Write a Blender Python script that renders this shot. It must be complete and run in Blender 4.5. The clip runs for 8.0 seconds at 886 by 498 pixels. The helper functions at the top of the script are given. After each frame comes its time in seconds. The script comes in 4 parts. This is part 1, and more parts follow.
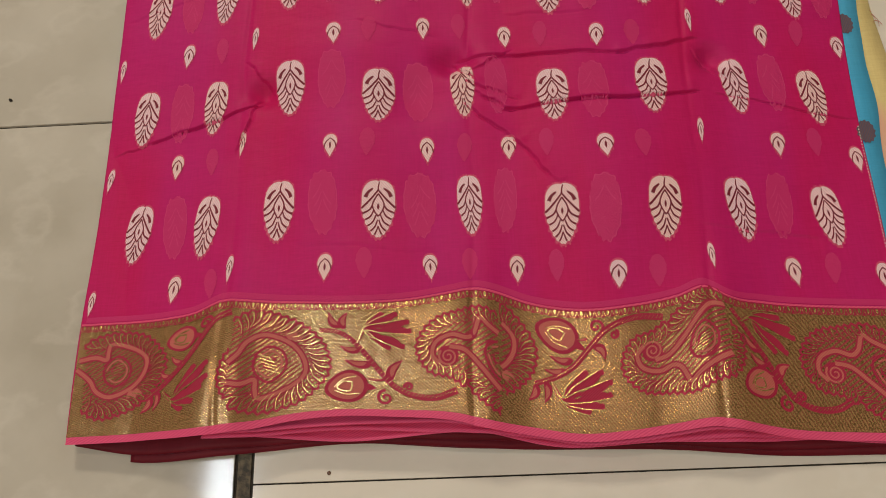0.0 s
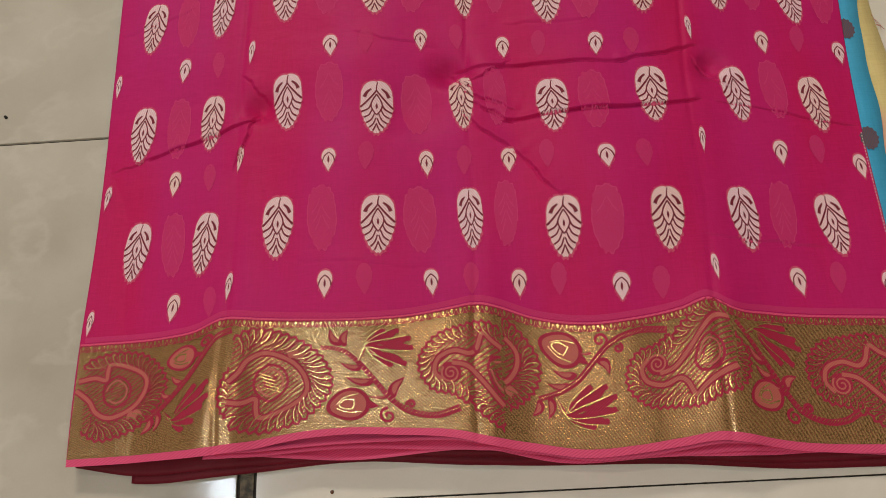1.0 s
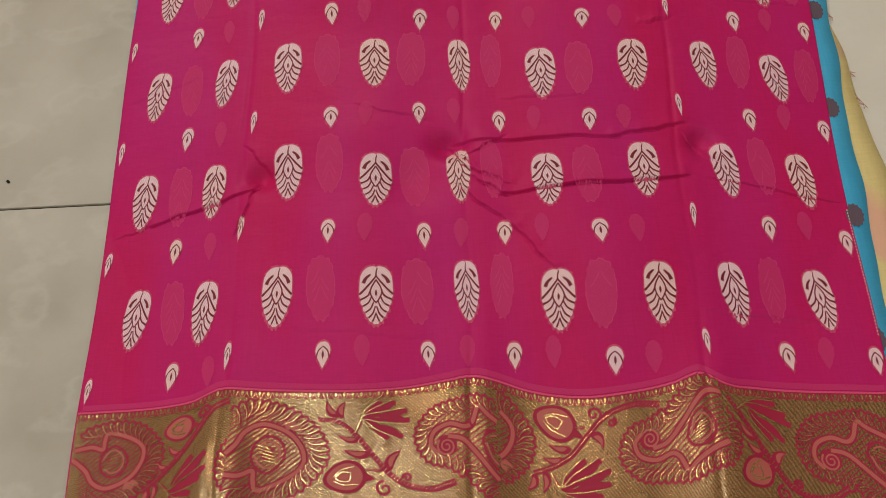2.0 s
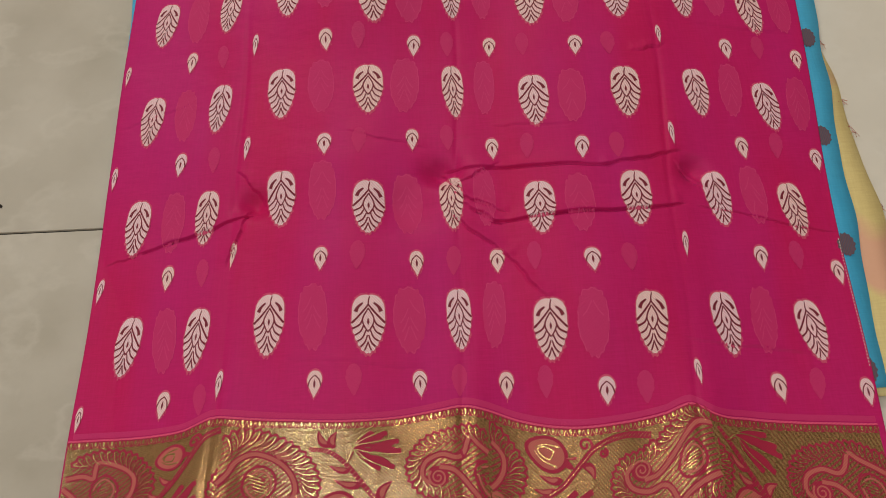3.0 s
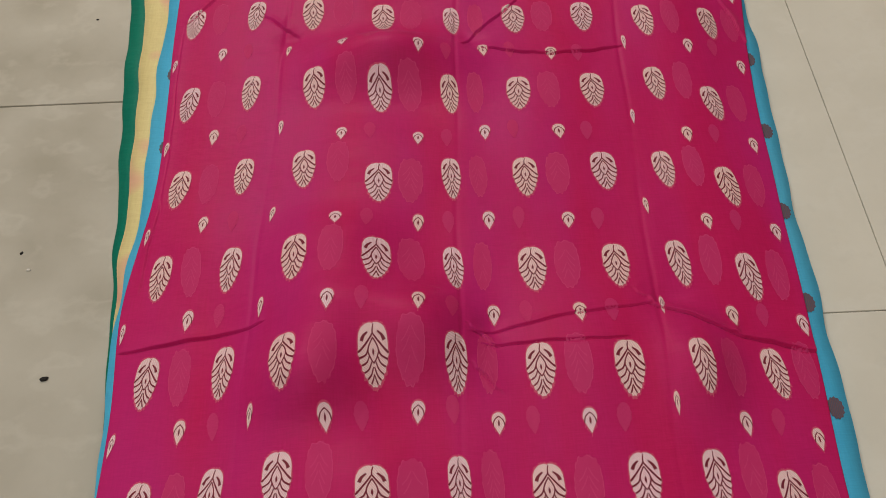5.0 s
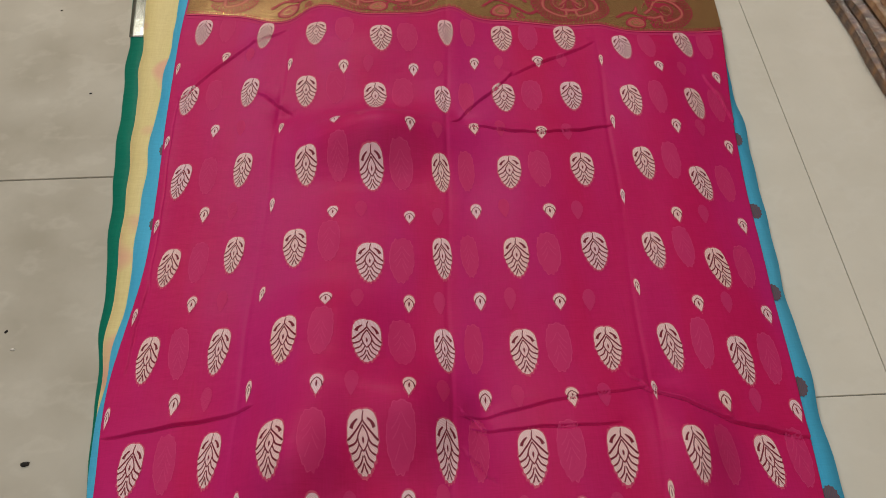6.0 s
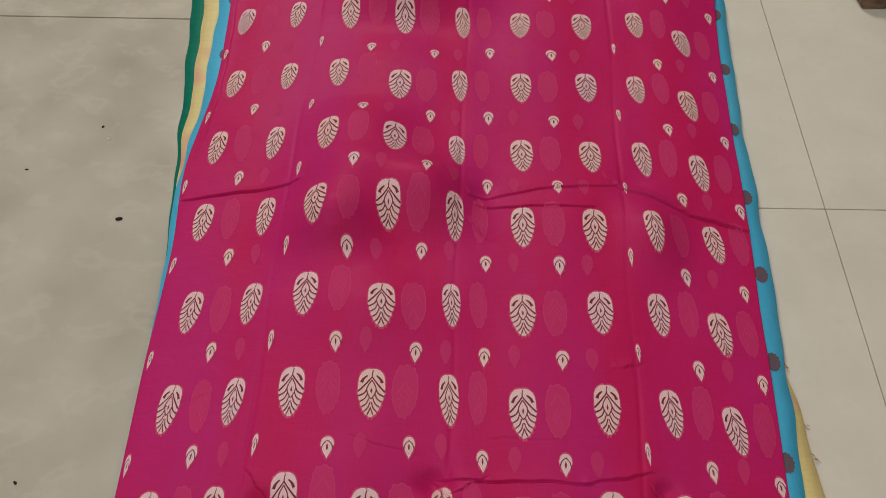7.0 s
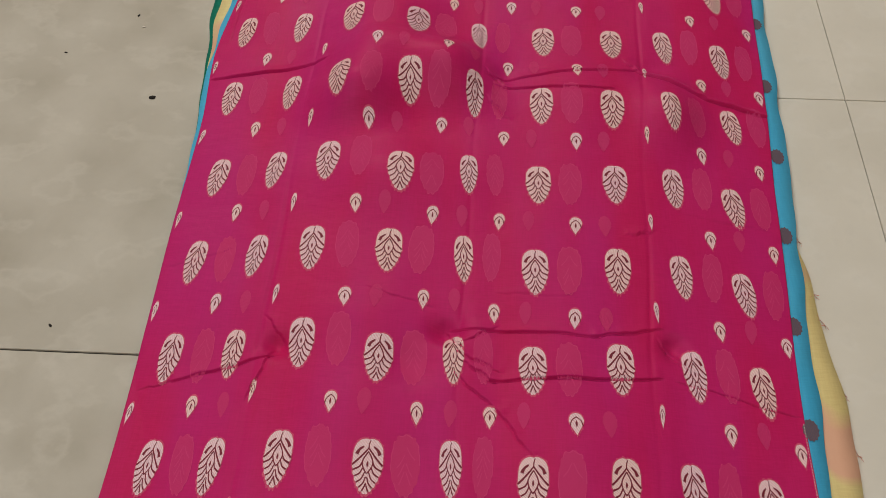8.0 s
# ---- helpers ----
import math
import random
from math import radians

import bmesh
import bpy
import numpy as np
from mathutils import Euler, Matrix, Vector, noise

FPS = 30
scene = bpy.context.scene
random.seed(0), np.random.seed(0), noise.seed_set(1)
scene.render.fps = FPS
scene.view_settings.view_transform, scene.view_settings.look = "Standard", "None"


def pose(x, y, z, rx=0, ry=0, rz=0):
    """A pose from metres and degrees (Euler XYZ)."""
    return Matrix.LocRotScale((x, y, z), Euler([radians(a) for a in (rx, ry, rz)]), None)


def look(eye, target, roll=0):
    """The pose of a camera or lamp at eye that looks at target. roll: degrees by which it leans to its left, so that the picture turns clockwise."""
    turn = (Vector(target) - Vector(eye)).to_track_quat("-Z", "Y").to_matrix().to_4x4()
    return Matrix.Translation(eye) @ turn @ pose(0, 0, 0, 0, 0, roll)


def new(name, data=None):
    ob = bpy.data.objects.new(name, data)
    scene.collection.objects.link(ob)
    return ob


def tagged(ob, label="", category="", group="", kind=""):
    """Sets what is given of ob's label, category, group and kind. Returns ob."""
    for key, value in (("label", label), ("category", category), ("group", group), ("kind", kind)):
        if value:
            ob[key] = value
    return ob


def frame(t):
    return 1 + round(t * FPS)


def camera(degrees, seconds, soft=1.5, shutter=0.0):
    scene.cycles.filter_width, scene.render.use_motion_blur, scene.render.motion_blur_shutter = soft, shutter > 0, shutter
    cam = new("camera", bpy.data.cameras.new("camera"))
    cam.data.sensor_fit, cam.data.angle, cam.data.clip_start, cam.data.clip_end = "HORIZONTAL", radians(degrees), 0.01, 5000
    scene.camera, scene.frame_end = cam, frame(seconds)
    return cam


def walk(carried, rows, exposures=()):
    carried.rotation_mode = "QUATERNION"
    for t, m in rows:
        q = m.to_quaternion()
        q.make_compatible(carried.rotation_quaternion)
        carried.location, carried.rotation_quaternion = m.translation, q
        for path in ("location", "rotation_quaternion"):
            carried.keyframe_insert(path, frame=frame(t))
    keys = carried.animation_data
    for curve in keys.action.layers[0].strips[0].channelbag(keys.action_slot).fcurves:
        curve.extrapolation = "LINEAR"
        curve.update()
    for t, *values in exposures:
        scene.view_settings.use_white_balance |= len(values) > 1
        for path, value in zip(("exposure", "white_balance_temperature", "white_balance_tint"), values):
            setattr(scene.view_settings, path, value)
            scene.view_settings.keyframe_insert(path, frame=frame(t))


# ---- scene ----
cam = camera(55.9, 8.0, soft=0.9)
METRES, EYE, TILT, LEAN, TURN = 8.0, 1.5, 0.0, 0.0, 0.0
PATH = [
    (0, (0.055, 0.118, 0.541), (-0.018, 0.861, -1.314), -7.8),
    (0.5, (0.055, 0.122, 0.539), (-0.019, 0.859, -1.319), -8.7),
    (1, (0.055, 0.13, 0.54), (-0.019, 0.869, -1.317), -8.7),
    (1.5, (0.052, 0.132, 0.548), (-0.013, 0.902, -1.296), -7.8),
    (1.7, (0.05, 0.141, 0.559), (-0.002, 0.945, -1.271), -6.4),
    (2.8, (0.051, 0.155, 0.558), (0.021, 0.985, -1.262), -4.6),
    (3, (0.053, 0.162, 0.565), (0.025, 0.995, -1.253), -4.4),
    (3.5, (0.051, 0.226, 0.581), (0.034, 1.063, -1.235), -3.7),
    (4, (0.05, 0.343, 0.602), (0.049, 1.25, -1.18), -2.7),
    (4.5, (0.047, 0.418, 0.619), (0.063, 1.411, -1.117), -1.8),
    (5, (0.044, 0.46, 0.631), (0.079, 1.512, -1.07), -1.0),
    (5.2, (0.043, 0.475, 0.637), (0.084, 1.553, -1.047), -0.8),
    (6.3, (0.041, 0.484, 0.649), (0.12, 1.641, -0.98), 1.2),
    (6.5, (0.04, 0.429, 0.661), (0.114, 1.559, -0.988), 1.9),
    (7, (0.045, 0.253, 0.68), (0.06, 1.374, -0.977), 1.5),
    (7.5, (0.058, 0.177, 0.664), (0.019, 1.281, -1.003), 0.1),
    (8, (0.063, 0.153, 0.639), (-0.003, 1.243, -1.036), -0.8),
]
walk(cam, [(t, look(eye, target, roll)) for t, eye, target, roll in PATH], exposures=[(0.0, 0.0, 6750, 11), (1.5, 0.0, 6300, 10), (3.0, 0.0, 6300, 10), (5.0, -0.05, 6150, 9), (6.5, -0.11, 6050, 9), (8.0, 0.0, 6130, 10)])

# ---------------- light ----------------
EXPOSURE = 0.0
scene.view_settings.exposure = EXPOSURE
world = bpy.data.worlds.new("room_air")
scene.world = world
world.use_nodes = True
world.node_tree.nodes["Background"].inputs[0].default_value = (1.0, 0.9, 0.75, 1)
world.node_tree.nodes["Background"].inputs[1].default_value = 0.05


def ceiling_lamp(name, x, y, wide, deep, watts, colour=(1.0, 0.89, 0.75)):
    lamp = bpy.data.lights.new(name, "AREA")
    lamp.shape, lamp.size, lamp.size_y, lamp.energy, lamp.color = "RECTANGLE", wide, deep, watts, colour
    ob = new(name, lamp)
    ob.location = (x, y, 2.66)
    return ob


ceiling_lamp("tube_lamp", -0.93, 0.0, 0.10, 1.2, 12.5, (0.80, 0.91, 1.0))
ceiling_lamp("tube_lamp", -0.40, 0.97, 1.2, 0.12, 7)
ceiling_lamp("panel_lamp", -0.75, 3.2, 0.9, 0.6, 64)
ceiling_lamp("panel_lamp", 1.5, -1.0, 0.6, 0.6, 15)
ceiling_lamp("panel_lamp", -1.5, -1.4, 0.6, 0.6, 24)


# ---------------- materials ----------------
class Nodes:
    def __init__(self, name):
        self.mat = bpy.data.materials.new(name)
        self.mat.use_nodes = True
        self.tree = self.mat.node_tree
        self.bsdf = self.tree.nodes["Principled BSDF"]
        self.where = self.tree.nodes.new("ShaderNodeTexCoord")

    def link(self, a, b):
        self.tree.links.new(a, b)

    def set(self, **values):
        for key, value in values.items():
            self.bsdf.inputs[key.replace("_", " ")].default_value = value
        return self

    def mapped(self, scale, turn=0.0):
        n = self.tree.nodes.new("ShaderNodeMapping")
        n.inputs["Scale"].default_value = scale
        n.inputs["Rotation"].default_value = (0, 0, radians(turn))
        self.link(self.where.outputs["Object"], n.inputs["Vector"])
        return n.outputs[0]

    def noise(self, scale, stretch=(1, 1, 1), detail=3.0, turn=0.0):
        n = self.tree.nodes.new("ShaderNodeTexNoise")
        n.inputs["Scale"].default_value, n.inputs["Detail"].default_value = scale, detail
        self.link(self.mapped(stretch, turn), n.inputs["Vector"])
        return n.outputs[0]

    def wave(self, scale, turn=0.0, distort=0.0, profile="SIN"):
        n = self.tree.nodes.new("ShaderNodeTexWave")
        n.wave_profile = profile
        n.inputs["Scale"].default_value, n.inputs["Distortion"].default_value = scale, distort
        self.link(self.mapped((1, 1, 1), turn), n.inputs["Vector"])
        return n.outputs[1]

    def ramp(self, value, *stops):
        n = self.tree.nodes.new("ShaderNodeValToRGB")
        while len(n.color_ramp.elements) < len(stops):
            n.color_ramp.elements.new(0.5)
        for e, (at, colour) in zip(n.color_ramp.elements, stops):
            e.position, e.color = at, (*colour, 1) if len(colour) == 3 else colour
        self.link(value, n.inputs[0])
        return n.outputs[0]

    def mix(self, factor, a, b, kind="MIX"):
        n = self.tree.nodes.new("ShaderNodeMix")
        n.data_type, n.blend_type = "RGBA", kind
        for at, v in ((0, factor), (6, a), (7, b)):
            if hasattr(v, "is_output"):
                self.link(v, n.inputs[at])
            else:
                n.inputs[at].default_value = v if at == 0 else (*v, 1)
        return n.outputs[2]

    def colour(self, out):
        self.link(out, self.bsdf.inputs["Base Color"])
        return self

    def rough(self, value, low, high):
        n = self.tree.nodes.new("ShaderNodeMapRange")
        n.inputs["To Min"].default_value, n.inputs["To Max"].default_value = low, high
        self.link(value, n.inputs[0])
        self.link(n.outputs[0], self.bsdf.inputs["Roughness"])
        return self

    def bump(self, value, strength, distance, after=None):
        n = self.tree.nodes.new("ShaderNodeBump")
        n.inputs["Strength"].default_value, n.inputs["Distance"].default_value = strength, distance
        self.link(value, n.inputs["Height"])
        if after:
            self.link(after, n.inputs["Normal"])
        self.link(n.outputs[0], self.bsdf.inputs["Normal"])
        return n.outputs[0]


def silk(name, one, two, sheen=(0.6, 0.25, 0.9), dots=None):
    n = Nodes(name)
    cloud = n.ramp(n.noise(6, (2.2, 0.5, 1), 4), (0.36, one), (0.64, two))
    slub = n.noise(90, (1, 12, 1), 2)
    streak = n.noise(60, (14, 1, 1), 2, 1.5)
    c = n.mix(0.10, cloud, n.ramp(slub, (0.3, tuple(v * 0.55 for v in one)), (0.7, tuple(min(1, v * 1.35) for v in two))))
    c = n.mix(0.08, c, n.ramp(streak, (0.3, tuple(v * 0.6 for v in one)), (0.7, tuple(min(1, v * 1.3) for v in two))))
    if dots:
        spot = n.ramp(n.noise(14, (1, 1, 1), 1), (0.56, (0, 0, 0)), (0.64, (1, 1, 1)))
        c = n.mix(spot, c, dots)
    n.colour(c)
    n.set(Sheen_Weight=0.05, Sheen_Roughness=0.35, Sheen_Tint=(*sheen, 1), Specular_IOR_Level=0.16)
    n.rough(slub, 0.42, 0.62)
    first = n.bump(n.wave(900, 0), 0.10, 0.0002)
    second = n.bump(n.noise(260, (1, 3, 1), 3), 0.18, 0.0004, first)
    third = n.bump(n.noise(30, (1, 1, 1), 4), 0.36, 0.0018, second)
    n.bump(n.noise(11, (1, 1.8, 1), 4, 1.2), 0.62, 0.0055, third)
    return n.mat


M_SILK = silk("crimson_silk", (0.58, 0.010, 0.104), (0.545, 0.016, 0.172))
# Silk darkened to maroon: shade under the front edge put into the colour.
M_SHADED_LAYER = silk("shade_darkened_maroon_silk", (0.11, 0.006, 0.013), (0.16, 0.010, 0.02))
M_BLUE = silk("sky_blue_silk", (0.07, 0.45, 0.76), (0.12, 0.54, 0.82), (0.7, 0.9, 1.0))
M_YELLOW = silk("yellow_printed_silk", (0.83, 0.66, 0.28), (0.86, 0.72, 0.36), (1, 0.9, 0.7), (0.84, 0.48, 0.32))
M_GREEN = silk("green_silk", (0.006, 0.17, 0.115), (0.012, 0.23, 0.15), (0.5, 1, 0.8))


def thread(name, light, dark, turn=38, scale=230, rough=0.6, metal=0.0, stops=(0.12, 0.42), soften=0.22, other=None):
    n = Nodes(name)
    top = light
    if other:
        info = n.tree.nodes.new("ShaderNodeObjectInfo")
        top = n.mix(info.outputs["Random"], light, other)
    hatch = n.mix(n.ramp(n.wave(scale, turn, 0.6), (stops[0], (0, 0, 0)), (stops[1], (1, 1, 1))), dark, top)
    n.colour(n.mix(soften, hatch, top))
    n.set(Metallic=metal, Specular_IOR_Level=0.3)
    n.rough(n.noise(200), rough - 0.1, rough + 0.1)
    n.bump(n.wave(scale, turn, 0.6), 0.35, 0.0003)
    return n.mat


M_CREAM = thread("cream_zari_thread", (1.0, 0.76, 0.71), (0.58, 0.17, 0.20), 60, 330, stops=(0.20, 0.62), soften=0.42, other=(0.98, 0.75, 0.82))
M_FRINGE = thread("loose_pink_thread", (0.70, 0.10, 0.20), (0.60, 0.04, 0.14), 85, 380)
M_GHOST = thread("thread_under_sheer_silk", (0.615, 0.026, 0.160), (0.60, 0.022, 0.150), 70, 900)
M_VEIN = thread("thread_edge_under_sheer_silk", (0.66, 0.046, 0.195), (0.63, 0.036, 0.175), 20, 700)
M_SLIT = thread("plum_outline_thread", (0.22, 0.020, 0.042), (0.16, 0.014, 0.030), 60, 200)
M_EDGE = thread("pink_selvage_twill", (0.80, 0.095, 0.22), (0.66, 0.045, 0.15), 62, 210, 0.6)
M_PINK = thread("rose_border_thread", (0.44, 0.020, 0.065), (0.30, 0.010, 0.038), 50, 260, 0.6)
M_ROSE = thread("dusty_rose_thread", (0.56, 0.15, 0.12), (0.47, 0.08, 0.075), 50, 260, 0.5)
M_BROWN = thread("brown_spot_thread", (0.15, 0.09, 0.11), (0.09, 0.10, 0.16), 30, 200)


def zari(name, light, dark, gaps):
    """Metal thread over a silk weft that shows between the threads."""
    n = Nodes(name)
    twill = n.wave(400, 24, 0.3)
    grain = n.noise(1300, (1, 1, 1), 1)
    c = n.mix(0.35, n.ramp(twill, (0.2, dark), (0.6, light)), n.ramp(grain, (0.42, dark), (0.56, light)))
    n.colour(c)
    n.link(n.ramp(grain, (0.46 - gaps, (0.25, 0.25, 0.25)), (0.60 - gaps, (0.95, 0.95, 0.95))), n.bsdf.inputs["Metallic"])
    n.rough(n.noise(40, (1, 6, 1), 3), 0.17, 0.26)
    a = n.bump(twill, 0.12, 0.0003)
    b = n.bump(grain, 0.14, 0.0003, a)
    n.bump(n.noise(20, (3, 1, 1), 2), 0.35, 0.0020, b)
    return n.mat


M_GOLD = zari("gold_zari", (0.60, 0.42, 0.16), (0.25, 0.050, 0.040), -0.02)
M_BRIGHT = zari("bright_gold_thread", (0.92, 0.70, 0.30), (0.62, 0.40, 0.14), 0.1)
M_SILVER = zari("tarnished_silver_zari", (0.45, 0.47, 0.42), (0.12, 0.14, 0.13), 0.1)


def tile_stone(name, one, two, vein, rough):
    n = Nodes(name)
    info = n.tree.nodes.new("ShaderNodeObjectInfo")
    base = n.ramp(n.noise(15, (1, 1, 1), 9), (0.30, one), (0.68, two))
    base = n.mix(n.ramp(n.noise(20, (1, 1.4, 1), 8), (0.53, (0, 0, 0)), (0.60, (0.26, 0.26, 0.26)), (0.67, (0, 0, 0))), base, vein)
    base = n.mix(n.ramp(n.noise(60, (1, 1, 1), 4), (0.55, (0, 0, 0)), (0.8, (0.14, 0.14, 0.14))), base, tuple(v * 0.6 for v in one))
    base = n.mix(n.ramp(n.noise(5, (1, 1, 1), 9), (0.42, (0, 0, 0)), (0.66, (0.3, 0.3, 0.3))), base, vein)
    base = n.mix(n.ramp(info.outputs["Random"], (0, (0, 0, 0)), (1, (0.12, 0.12, 0.12))), base, tuple(v * 0.8 for v in one))
    n.colour(base)
    n.set(Specular_IOR_Level=0.5)
    n.rough(n.noise(18, (1, 1, 1), 5), rough, rough + 0.08)
    n.bump(n.noise(7, (1, 1, 1), 2), 0.05, 0.002)
    return n.mat


M_TILE = tile_stone("beige_vitrified_tile", (0.47, 0.43, 0.35), (0.60, 0.56, 0.475), (0.74, 0.70, 0.61), 0.05)
M_WHITE = tile_stone("ivory_vitrified_tile", (0.75, 0.71, 0.61), (0.82, 0.78, 0.68), (0.86, 0.83, 0.75), 0.07)


def plain(name, one, two, rough=0.8, scale=30, bump=0.2, **more):
    n = Nodes(name)
    n.colour(n.ramp(n.noise(scale, (1, 1, 1), 5), (0.35, one), (0.65, two)))
    n.rough(n.noise(scale * 2), rough - 0.06, rough + 0.06)
    n.bump(n.noise(scale * 4), bump, 0.001)
    n.set(**more)
    return n.mat


M_GROUT = plain("dirty_grout", (0.018, 0.015, 0.011), (0.06, 0.05, 0.036), 0.9, 160, 0.6)
M_STRIP = plain("worn_brass_joint", (0.05, 0.045, 0.035), (0.20, 0.16, 0.10), 0.6, 220, 0.7)
M_WALL = plain("shop_wall_paint", (0.30, 0.25, 0.19), (0.36, 0.30, 0.23), 0.85, 12)
M_CEILING = plain("ceiling_paint", (0.25, 0.23, 0.20), (0.29, 0.27, 0.24), 0.9, 12)
M_DIRT = plain("dark_lint", (0.012, 0.010, 0.008), (0.03, 0.024, 0.02), 0.9, 400)
M_PALE = plain("pale_lint", (0.70, 0.66, 0.58), (0.80, 0.76, 0.70), 0.8, 400)
M_BEAD = plain("brown_bead", (0.10, 0.04, 0.02), (0.16, 0.07, 0.03), 0.25, 400)


# ---------------- mesh helpers ----------------
def mesh_of(name, verts, faces, material, smooth=True):
    me = bpy.data.meshes.new(name)
    me.from_pydata([tuple(v) for v in verts], [], faces)
    me.materials.append(material)
    if smooth:
        me.shade_smooth()
    me.update()
    return me


def part(name, me, parent, label=""):
    ob = new(name, me)
    ob.parent = parent
    return tagged(ob, label) if label else ob


def from_bmesh(name, bm, material, smooth=True):
    me = bpy.data.meshes.new(name)
    bm.to_mesh(me)
    bm.free()
    me.materials.append(material)
    if smooth:
        me.shade_smooth()
    return me


def grid_faces(nx, ny):
    return [(j * nx + i, j * nx + i + 1, (j + 1) * nx + i + 1, (j + 1) * nx + i) for j in range(ny - 1) for i in range(nx - 1)]


def curve(at, values):
    """A smooth curve through a few heights."""
    at, values = np.array(at, float), np.array(values, float)
    slope = np.gradient(values, at)

    def value(x):
        x = np.clip(np.asarray(x, float), at[0], at[-1])
        k = np.clip(np.searchsorted(at, x, "right") - 1, 0, len(at) - 2)
        gap = at[k + 1] - at[k]
        u = (x - at[k]) / gap
        return (values[k] * (1 + 2 * u) * (1 - u) ** 2 + slope[k] * gap * u * (1 - u) ** 2
                + values[k + 1] * u * u * (3 - 2 * u) + slope[k + 1] * gap * u * u * (u - 1))

    return value


def bell(d, w):
    return np.exp(-(d / w) ** 2)


# ---------------- the top saree: its outline and relief ----------------
LEFT = curve((0.180, 0.270, 0.360, 0.460, 0.580, 0.700, 0.800, 0.900, 1.000, 1.120, 1.260, 1.360), (-0.2104, -0.2118, -0.2090, -0.2089, -0.2090, -0.2078, -0.2133, -0.2019, -0.2027, -0.2080, -0.2092, -0.2058))
RIGHT = curve((0.180, 0.320, 0.420, 0.520, 0.620, 0.720, 0.840, 0.960, 1.080, 1.200, 1.360), (0.3240, 0.3298, 0.3310, 0.3368, 0.3429, 0.3510, 0.3577, 0.3647, 0.3778, 0.3972, 0.4098))
FRONT = curve((-0.211, -0.162, -0.108, -0.091, -0.063, -0.030, 0.002, 0.037, 0.061, 0.085, 0.116, 0.147, 0.174, 0.198, 0.212, 0.243, 0.301), (0.2070, 0.2070, 0.2080, 0.2100, 0.2150, 0.2170, 0.2150, 0.2110, 0.2050, 0.2010, 0.1960, 0.1970, 0.2000, 0.2020, 0.2000, 0.1950, 0.1910))
BAND = curve((-0.213, -0.190, -0.150, -0.130, -0.110, -0.098, -0.064, -0.026, 0.010, 0.039, 0.054, 0.069, 0.090, 0.127, 0.156, 0.185, 0.204, 0.217, 0.241, 0.319), (0.2850, 0.2850, 0.2850, 0.2870, 0.2940, 0.2930, 0.2900, 0.2870, 0.2880, 0.2920, 0.2940, 0.2910, 0.2840, 0.2780, 0.2800, 0.2850, 0.2900, 0.2830, 0.2800, 0.2740))
FAR_BAND = curve((-0.206, -0.146, -0.077, -0.065, 0.002, 0.065, 0.098, 0.116, 0.160, 0.223, 0.261, 0.285, 0.351, 0.399), (1.2660, 1.2520, 1.2410, 1.2540, 1.2340, 1.2350, 1.2450, 1.2310, 1.2240, 1.2150, 1.2130, 1.2030, 1.2050, 1.2110))
FOLD_AT = [curve((0.2, 0.75, 1.36), v) for v in ((-0.108, -0.099, -0.076), (0.054, 0.069, 0.098), (0.206, 0.229, 0.262))]
# sharp creases: from, to, depth and width in metres
CREASES = [
    (0.053, 0.473, 0.168, 0.471, 0.0035, 0.0032), (0.168, 0.471, 0.220, 0.481, 0.0035, 0.0032),
    (0.064, 0.441, 0.084, 0.428, 0.0035, 0.0030), (0.084, 0.428, 0.216, 0.437, 0.0045, 0.0030),
    (0.052, 0.435, 0.090, 0.401, 0.0030, 0.0030), (0.090, 0.401, 0.113, 0.369, 0.0030, 0.0026),
    (-0.097, 0.444, -0.172, 0.422, 0.0035, 0.0032), (-0.097, 0.446, -0.110, 0.410, 0.0030, 0.0032),
    (-0.205, 0.754, -0.092, 0.763, 0.0045, 0.0034), (0.078, 0.748, 0.223, 0.771, 0.0030, 0.0030),
    (0.223, 0.771, 0.286, 0.743, 0.0055, 0.0034), (0.286, 0.743, 0.349, 0.728, 0.0055, 0.0034),
    (0.084, 0.738, 0.194, 0.738, 0.0030, 0.0036), (0.076, 0.720, 0.093, 0.701, 0.0030, 0.0026),
]
CREASES_FAR = [
    (-0.193, 1.131, -0.122, 1.204, 0.0035, 0.0030), (-0.122, 1.204, -0.090, 1.215, 0.003, 0.003),
    (-0.113, 1.124, -0.079, 1.094, 0.0040, 0.0030), (0.104, 1.059, 0.172, 1.047, 0.0040, 0.0034),
    (0.172, 1.047, 0.242, 1.057, 0.0040, 0.0034), (0.088, 1.067, 0.152, 1.134, 0.0035, 0.0028),
    (0.152, 1.134, 0.244, 1.181, 0.0035, 0.0028), (0.358, 1.131, 0.378, 1.064, 0.0040, 0.0030),
    (-0.200, 0.813, -0.193, 0.902, 0.0022, 0.0022), (-0.193, 0.902, -0.198, 1.127, 0.0022, 0.0022),
]
